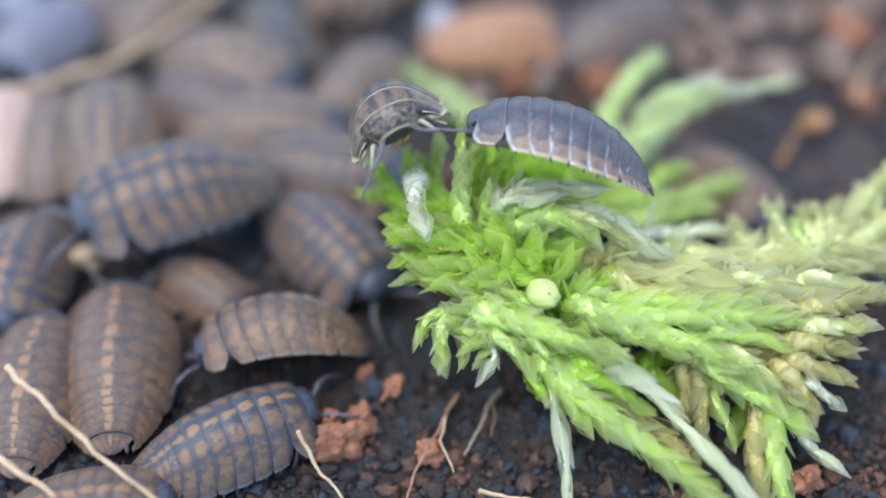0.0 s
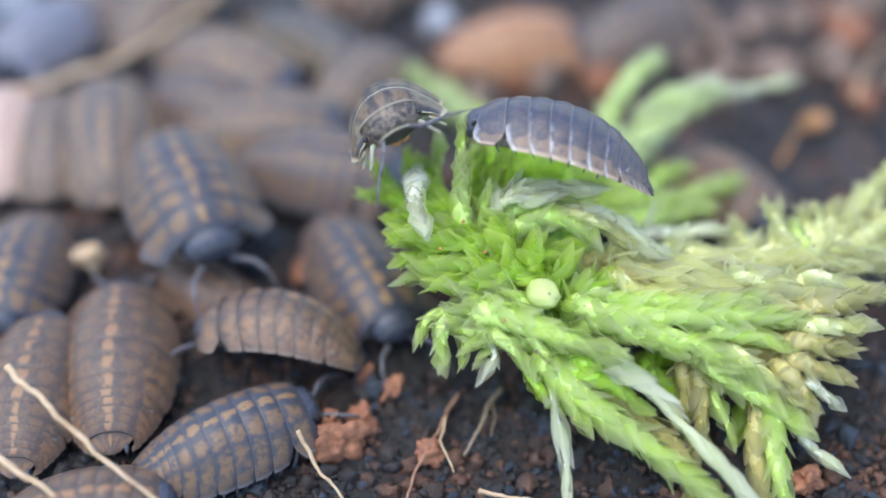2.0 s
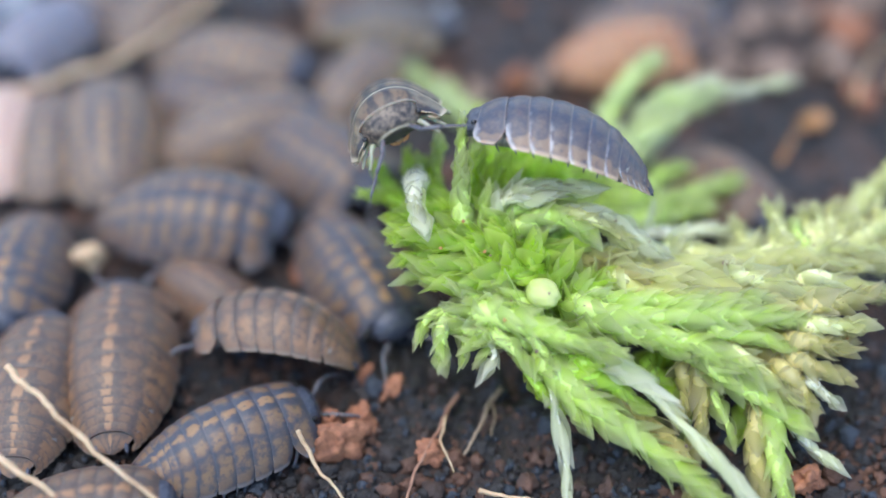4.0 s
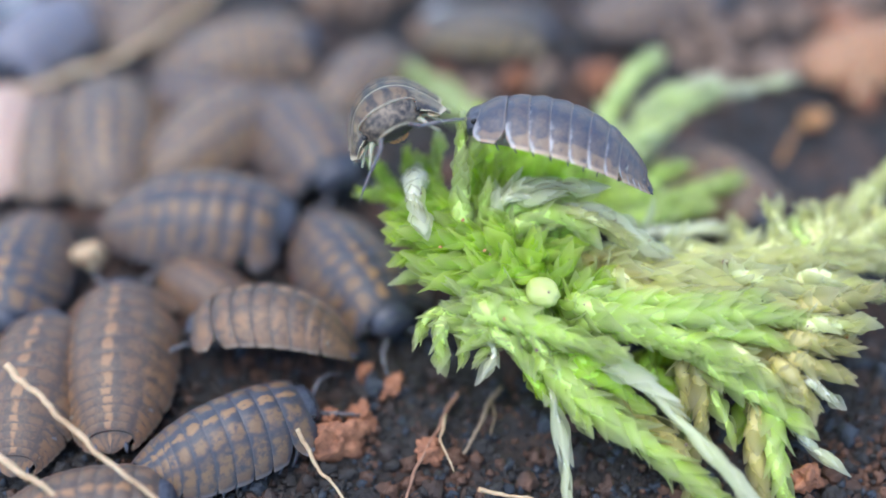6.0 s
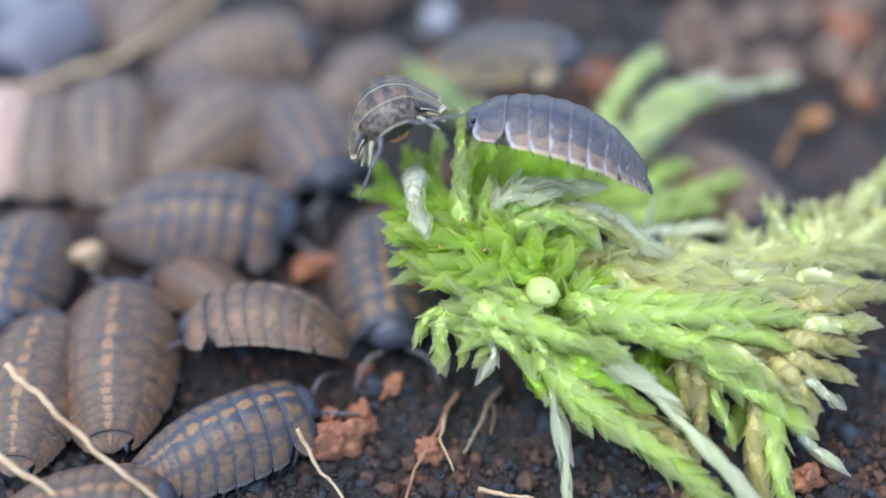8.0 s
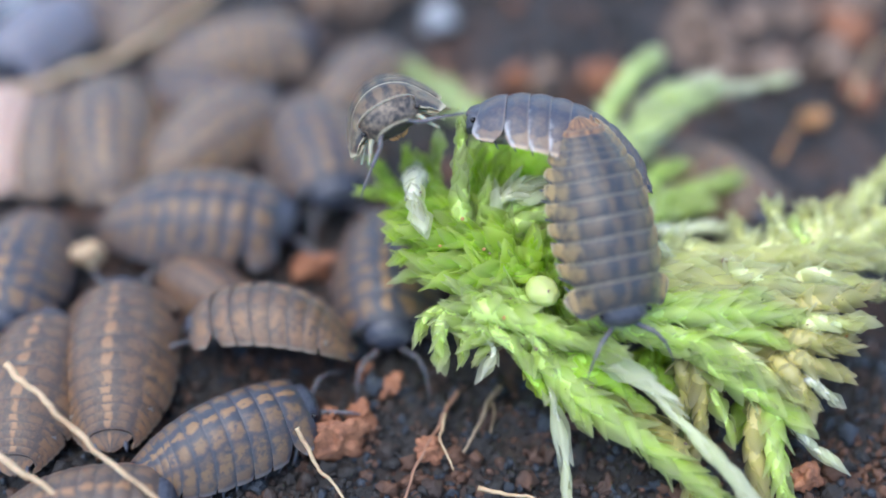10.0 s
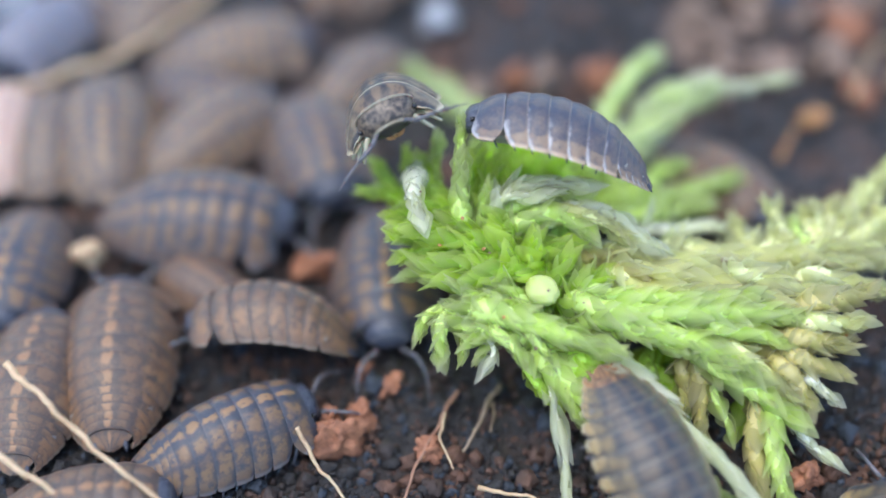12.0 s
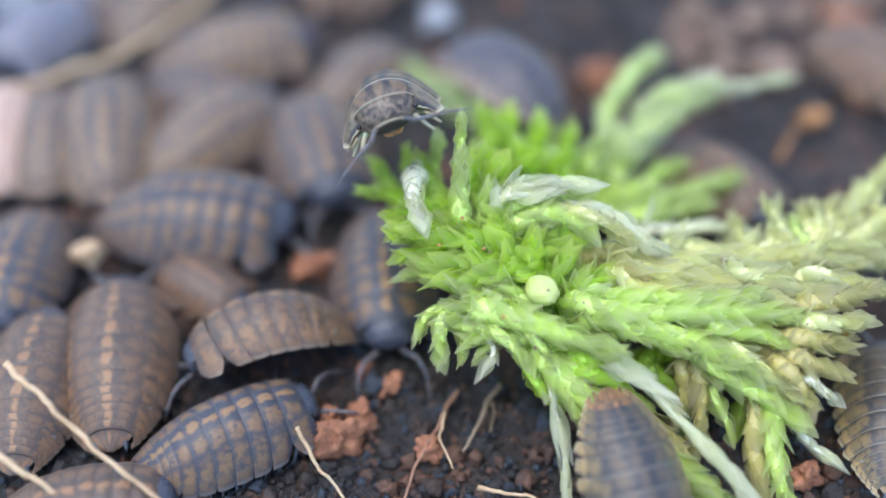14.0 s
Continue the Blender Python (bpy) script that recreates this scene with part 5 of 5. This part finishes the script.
build_shoot([FOOT_R, (18.19, 54.85, 5.13), (21.69, 54.69, 5.82), (24.97, 54.95, 6.07), (27.95, 54.83, 5.67)], MOSS_PALE, 2.064, 25.3, 0.104, 0.27, (0, 6, 1), 123, PALE, 1.425, 0.85)
build_shoot([FOOT, (6.16, 48.89, 4.25), (7.76, 47.01, 4.35), (10.09, 46.14, 4.34)], MOSS_GREEN, 1.892, 25.3, 0.112, 0.37, (0, 1), 124, MAIN, 1.52, 0.8)
build_shoot([FOOT_R, (20.03, 55.37, 5.65), (19.60, 56.50, 6.07), (19.35, 57.51, 6.38)], MOSS_PALE, 1.634, 29.9, 0.208, 0.52, (0, 1), 125, PALE, 0.7125, 0.85)
build_shoot([FOOT_R, (21.49, 55.89, 6.16), (21.73, 57.36, 6.79), (22.06, 58.30, 7.16)], MOSS_PALE, 1.634, 29.9, 0.208, 0.53, (0, 1), 126, PALE, 0.7125, 0.85)
build_shoot([FOOT_R, (23.33, 55.89, 6.16), (23.86, 57.50, 6.65), (23.81, 58.04, 6.90)], MOSS_PALE, 1.634, 29.9, 0.208, 0.56, (0, 1), 127, PALE, 0.7125, 0.85)
build_shoot([FOOT_R, (24.79, 55.89, 6.16), (25.48, 57.78, 6.64), (25.86, 58.82, 6.83)], MOSS_PALE, 1.634, 29.9, 0.208, 0.53, (0, 1), 128, PALE, 0.7125, 0.85)
build_shoot([FOOT_R, (26.59, 56.86, 5.72), (27.38, 58.90, 6.35), (27.81, 60.14, 6.74)], MOSS_PALE, 1.634, 29.9, 0.208, 0.53, (0, 1), 129, PALE, 0.7125, 0.85)
build_shoot([FOOT_R, (28.08, 56.86, 5.72), (28.98, 59.53, 6.27), (29.62, 60.84, 6.87)], MOSS_PALE, 1.634, 29.9, 0.208, 0.52, (0, 1), 130, PALE, 0.7125, 0.85)
build_shoot([FOOT_R, (25.20, 54.41, 6.10), (27.22, 55.35, 6.19), (29.01, 56.15, 6.42)], MOSS_PALE, 1.634, 29.9, 0.208, 0.48, (0, 1), 131, PALE, 0.7125, 0.85)


BUD = core_material("bud", (0.44, 0.52, 0.17), (0.52, 0.58, 0.24))


def build_bud():
    bm = bmesh.new()
    lump(bm, (0, 0, 0), 1.1, random.Random(3), 4, 0.08, 1.15)
    ob = new("moss_bud", finish("moss_bud", bm, BUD))
    tagged(ob, "round smooth light green moss bud", "moss bud")
    put(ob, (5.90, 49.20, 9.05, 0, 0, 0))


build_bud()


def build_grain(p, size, material=BARK, turn=0):
    bm = bmesh.new()
    lump(bm, (0, 0, 0), size, random.Random(8), 2, 0.15)
    bmesh.ops.scale(bm, vec=(1.0, 0.6, 0.6), verts=bm.verts)
    ob = new("dark_grain", finish("dark_grain", bm, material))
    tagged(ob, "tiny dark brown grain stuck on wet moss" if material is BARK else "tiny rust-brown husk stuck on wet moss", "grain", "grains on the moss")
    put(ob, (*p, 0, 0, turn))


build_grain((17.28, 52.13, 8.64), 0.26, BARK, 0)
build_grain((1.22, 52.92, 11.43), 0.16, HUSK, 120)
build_grain((-0.14, 51.63, 10.42), 0.16, HUSK, -10)
build_grain((2.50, 51.40, 10.36), 0.16, HUSK, 80)
build_grain((3.59, 47.18, 8.95), 0.16, HUSK, 100)
build_grain((5.51, 46.30, 7.21), 0.19, BARK, 70)
build_grain((2.82, 50.88, 10.55), 0.11, BARK, 0)
build_grain((4.04, 48.68, 8.98), 0.11, BARK, 40)
build_grain((6.19, 48.35, 9.97), 0.12, BARK, 120)
build_grain((2.86, 46.83, 7.45), 0.12, BARK, 60)
build_grain((8.74, 44.59, 5.75), 0.12, BARK, 0)
build_grain((7.12, 54.56, 12.23), 0.11, BARK, 30)
build_grain((10.59, 53.91, 10.48), 0.11, BARK, 70)
build_grain((12.62, 52.85, 9.78), 0.10, BARK, 10)
build_grain((14.31, 42.38, 3.23), 0.14, BARK, 150)
build_grain((22.99, 53.54, 8.76), 0.13, BARK, 20)
build_grain((9.23, 48.54, 8.69), 0.09, BARK, 50)
build_grain((8.34, 48.26, 9.00), 0.10, BARK, 0)
build_grain((1.86, 47.37, 8.10), 0.09, BARK, 20)
build_grain((15.24, 47.42, 7.63), 0.09, BARK, 80)
build_grain((18.16, 47.26, 7.96), 0.10, HUSK, 30)
build_grain((-1.29, 53.93, 12.67), 0.11, BARK, 60)
build_grain((24.28, 47.84, 6.53), 0.11, HUSK, 0)
build_grain((21.42, 47.23, 8.25), 0.10, BARK, 45)
build_grain((3.33, 46.81, 8.49), 0.10, BARK, 10)


# ---- roots, crumbs and litter ----
def build_root(points, radius, material, label, name="root"):
    bm = bmesh.new()
    rng = random.Random(len(label))
    path = smooth_path(points, 8)
    off = Vector((rng.uniform(-9, 9), 0, 0))
    path = [p + noise.noise_vector(p * 0.55 + off) * 0.32 + noise.noise_vector(p * 1.7 + off) * 0.09 for p in path]
    tube(bm, path, lambda s: radius * 0.78 * (1 - 0.45 * s), 7, 0.2, rng)
    ob = new(name, finish(name, bm, material))
    tagged(ob, label, "root")


build_root([(-25.58, 45.29, 6.88), (-23.70, 43.86, 6.15), (-20.93, 41.94, 4.94), (-18.20, 40.09, 3.80), (-15.50, 38.28, 2.70)], 0.28, ROOT, "thin dry tan root lying over isopods")
build_root([(-26.13, 41.25, 4.25), (-23.36, 39.81, 3.52), (-20.95, 38.28, 2.70)], 0.3, ROOT, "short dry tan root at the crowd's edge")
build_root([(-8.68, 43.48, 2.95), (-7.95, 42.78, 2.11), (-7.13, 41.59, 1.20), (-5.48, 40.06, 0.24)], 0.2, ROOT, "thin tan root standing out of the soil")
build_root([(1.01, 48.45, 0.60), (-0.32, 45.34, 0.60), (-1.34, 43.10, 0.50), (-2.31, 40.41, 0.30)], 0.2, ROOT_RED, "reddish brown root on wet soil")
build_root([(0.21, 46.28, 0.80), (0.07, 44.21, 0.70), (0.55, 42.41, 0.30)], 0.12, ROOT, "fine pale rootlet on wet soil")
build_root([(3.82, 48.52, 0.80), (2.32, 45.84, 0.80), (1.24, 43.67, 0.40)], 0.24, ROOT_DULL, "dull tan rootlet under the moss")
build_root([(3.07, 47.61, 0.80), (3.25, 46.36, 0.70), (3.08, 45.06, 0.40)], 0.14, ROOT_DULL, "short dull tan rootlet under the moss")
build_root([(2.22, 41.15, 0.50), (3.55, 40.61, 0.60), (5.87, 40.09, 0.50)], 0.2, ROOT, "tan root bit on wet soil")
build_root([(-35.93, 75.07, 2.60), (-30.59, 77.64, 3.40), (-25.31, 80.75, 3.60), (-21.73, 86.82, 3.00), (-19.20, 92.80, 2.50)], 0.5, ROOT, "long tan root across the crowd")
build_root([(25.75, 70.43, 0.80), (27.38, 72.83, 1.60), (29.09, 74.07, 2.00)], 0.25, HUSK, "orange brown stalk on the soil", "stalk")
build_root([(33.08, 77.82, 1.00), (34.89, 81.11, 2.50), (38.62, 85.17, 3.00)], 0.2, ROOT, "tan root standing in the soil")


def build_lump(p, size, material, label, seed, name="soil_lump"):
    bm = bmesh.new()
    lump(bm, (0, 0, 0), size, random.Random(seed), 4, 0.42, 0.9)
    ob = new(name, finish(name, bm, material))
    tagged(ob, label, "soil lump", "lumps on the soil")
    put(ob, (p[0], p[1], p[2], 0, 0, seed * 37))


RED = "reddish clay lump on the dark soil"
build_lump((-6.41, 44.56, 0.50), 1.35, CLAY, RED, 1)
build_lump((-7.03, 46.21, 0.60), 0.75, CLAY, RED, 2)
build_lump((-3.40, 48.75, 0.50), 0.75, CLAY, RED, 3)
build_lump((-5.11, 46.44, 0.30), 0.8, CLAY, RED, 4)
build_lump((-0.83, 44.14, 0.20), 0.9, CLAY, RED, 5)
build_lump((-4.92, 50.08, 0.30), 0.7, CLAY, RED, 6)
build_lump((29.45, 75.55, 0.80), 1.15, HUSK, "orange brown husk on the soil", 7)
build_lump((21.99, 42.01, 0.30), 0.9, CLAY, RED, 8)
build_lump((27.74, 82.52, 0.30), 1.8, BARK, "brown bark bit on the soil", 9)
build_lump((21.95, 88.22, 0.30), 2.2, BARK, "brown bark bit on the soil", 10)
build_lump((35.24, 88.22, 0.30), 2.0, CLAY, RED, 11)
build_lump((-7.25, 91.68, 0.30), 2.0, BARK, "brown bark bit on the soil", 12)
build_lump((-24.59, 59.62, 1.60), 1.1, ROOT, "tan husk between the isopods", 13)
build_lump((-8.93, 59.60, 0.20), 1.4, CLAY, RED, 14)
build_lump((-0.20, 89.20, 0.80), 1.2, PERLITE_GLARE, "pale grey grain far back on the soil", 15)
# no real grain: a pale lump added where glare whitens the far left corner
build_lump((-39.40, 92.62, 2.50), 3.2, PERLITE_GLARE, "added white lump standing in for glare behind the crowd", 16)


rng_litter = random.Random(77)
for k in range(55):
    x, y = rng_litter.uniform(0, 44), rng_litter.uniform(78, 118)
    if rng_litter.random() < 0.75:
        build_lump((x, y, 0.2), rng_litter.uniform(0.9, 2.0), BARK, "brown bark bit on the soil", 40 + k)
    else:
        build_lump((x, y, 0.2), rng_litter.uniform(0.7, 1.6), CLAY, RED, 40 + k)


def gait(ob, spans, swing=15, beat=0.4):
    """The legs of a walking isopod swing in turn during the spans of time; the antennae sway."""
    legs = [c for c in ob.children if c.name.startswith("leg")]
    feelers = [c for c in ob.children if c.name.startswith("antenna")]
    for k, part in enumerate(legs + feelers):
        leg = k < len(legs)
        rest = part.matrix_basis.copy()
        shift = k * 0.9 if leg else k * 2.2
        rows = [] if spans[0][0] <= 0 else [(0, rest)]
        for a, b in spans:
            n = max(2, round((b - a) / (beat / 4 if leg else beat)))
            for q in range(n + 1):
                t = a + (b - a) * q / n
                amp = 1 if 0 < q < n else 0
                turn = math.sin(2 * math.pi * t / (beat if leg else 4.2 * beat) + shift) * amp
                rows.append((t, rest @ pose(0, 0, 0, 0 if leg else 8 * turn, 0, swing * turn)))
        if rows[-1][0] < 14:
            rows.append((14, rest))
        walk(part, rows)


def motions():
    gait(climber, ((0, 8.2), (8.4, 12.3)))
    gait(leaver, ((12.4, 14),))
    gait(turner, ((0, 3.2),))
    gait(creeper, ((0, 2), (6.6, 8.4)))
    gait(feeder, ((0, 1.6), (12.3, 14)), 12)
    right, left = [c for c in watcher.children if c.name.startswith("antenna")]
    for ob, rows in ((left, ((0, 5), (0.7, 4), (1.1, 16), (1.5, 30), (2.2, 22), (3, 10), (5.3, 14), (6.5, 17), (8.2, 19), (10.3, 18), (11, 28), (11.6, 24), (12.1, 28), (12.7, 30), (13.2, 28), (14, 26))),
                     (right, ((0, 3), (0.7, 2), (1.5, 12), (2.2, 18), (3, 16), (5.3, 6), (6.5, 3), (8.2, 4), (10.3, 5), (11, 2), (11.8, -6), (12.5, -16), (13, -12), (14, -5)))):
        rest = ob.matrix_basis.copy()
        walk(ob, [(t, rest @ pose(0, 0, 0, turn)) for t, turn in rows])
    for ob, rows in movers:
        walk(ob, [(t, P(*p)) for t, p in (rows if rows[-1][0] >= 14 else rows + [(14, rows[-1][1])])])


motions()
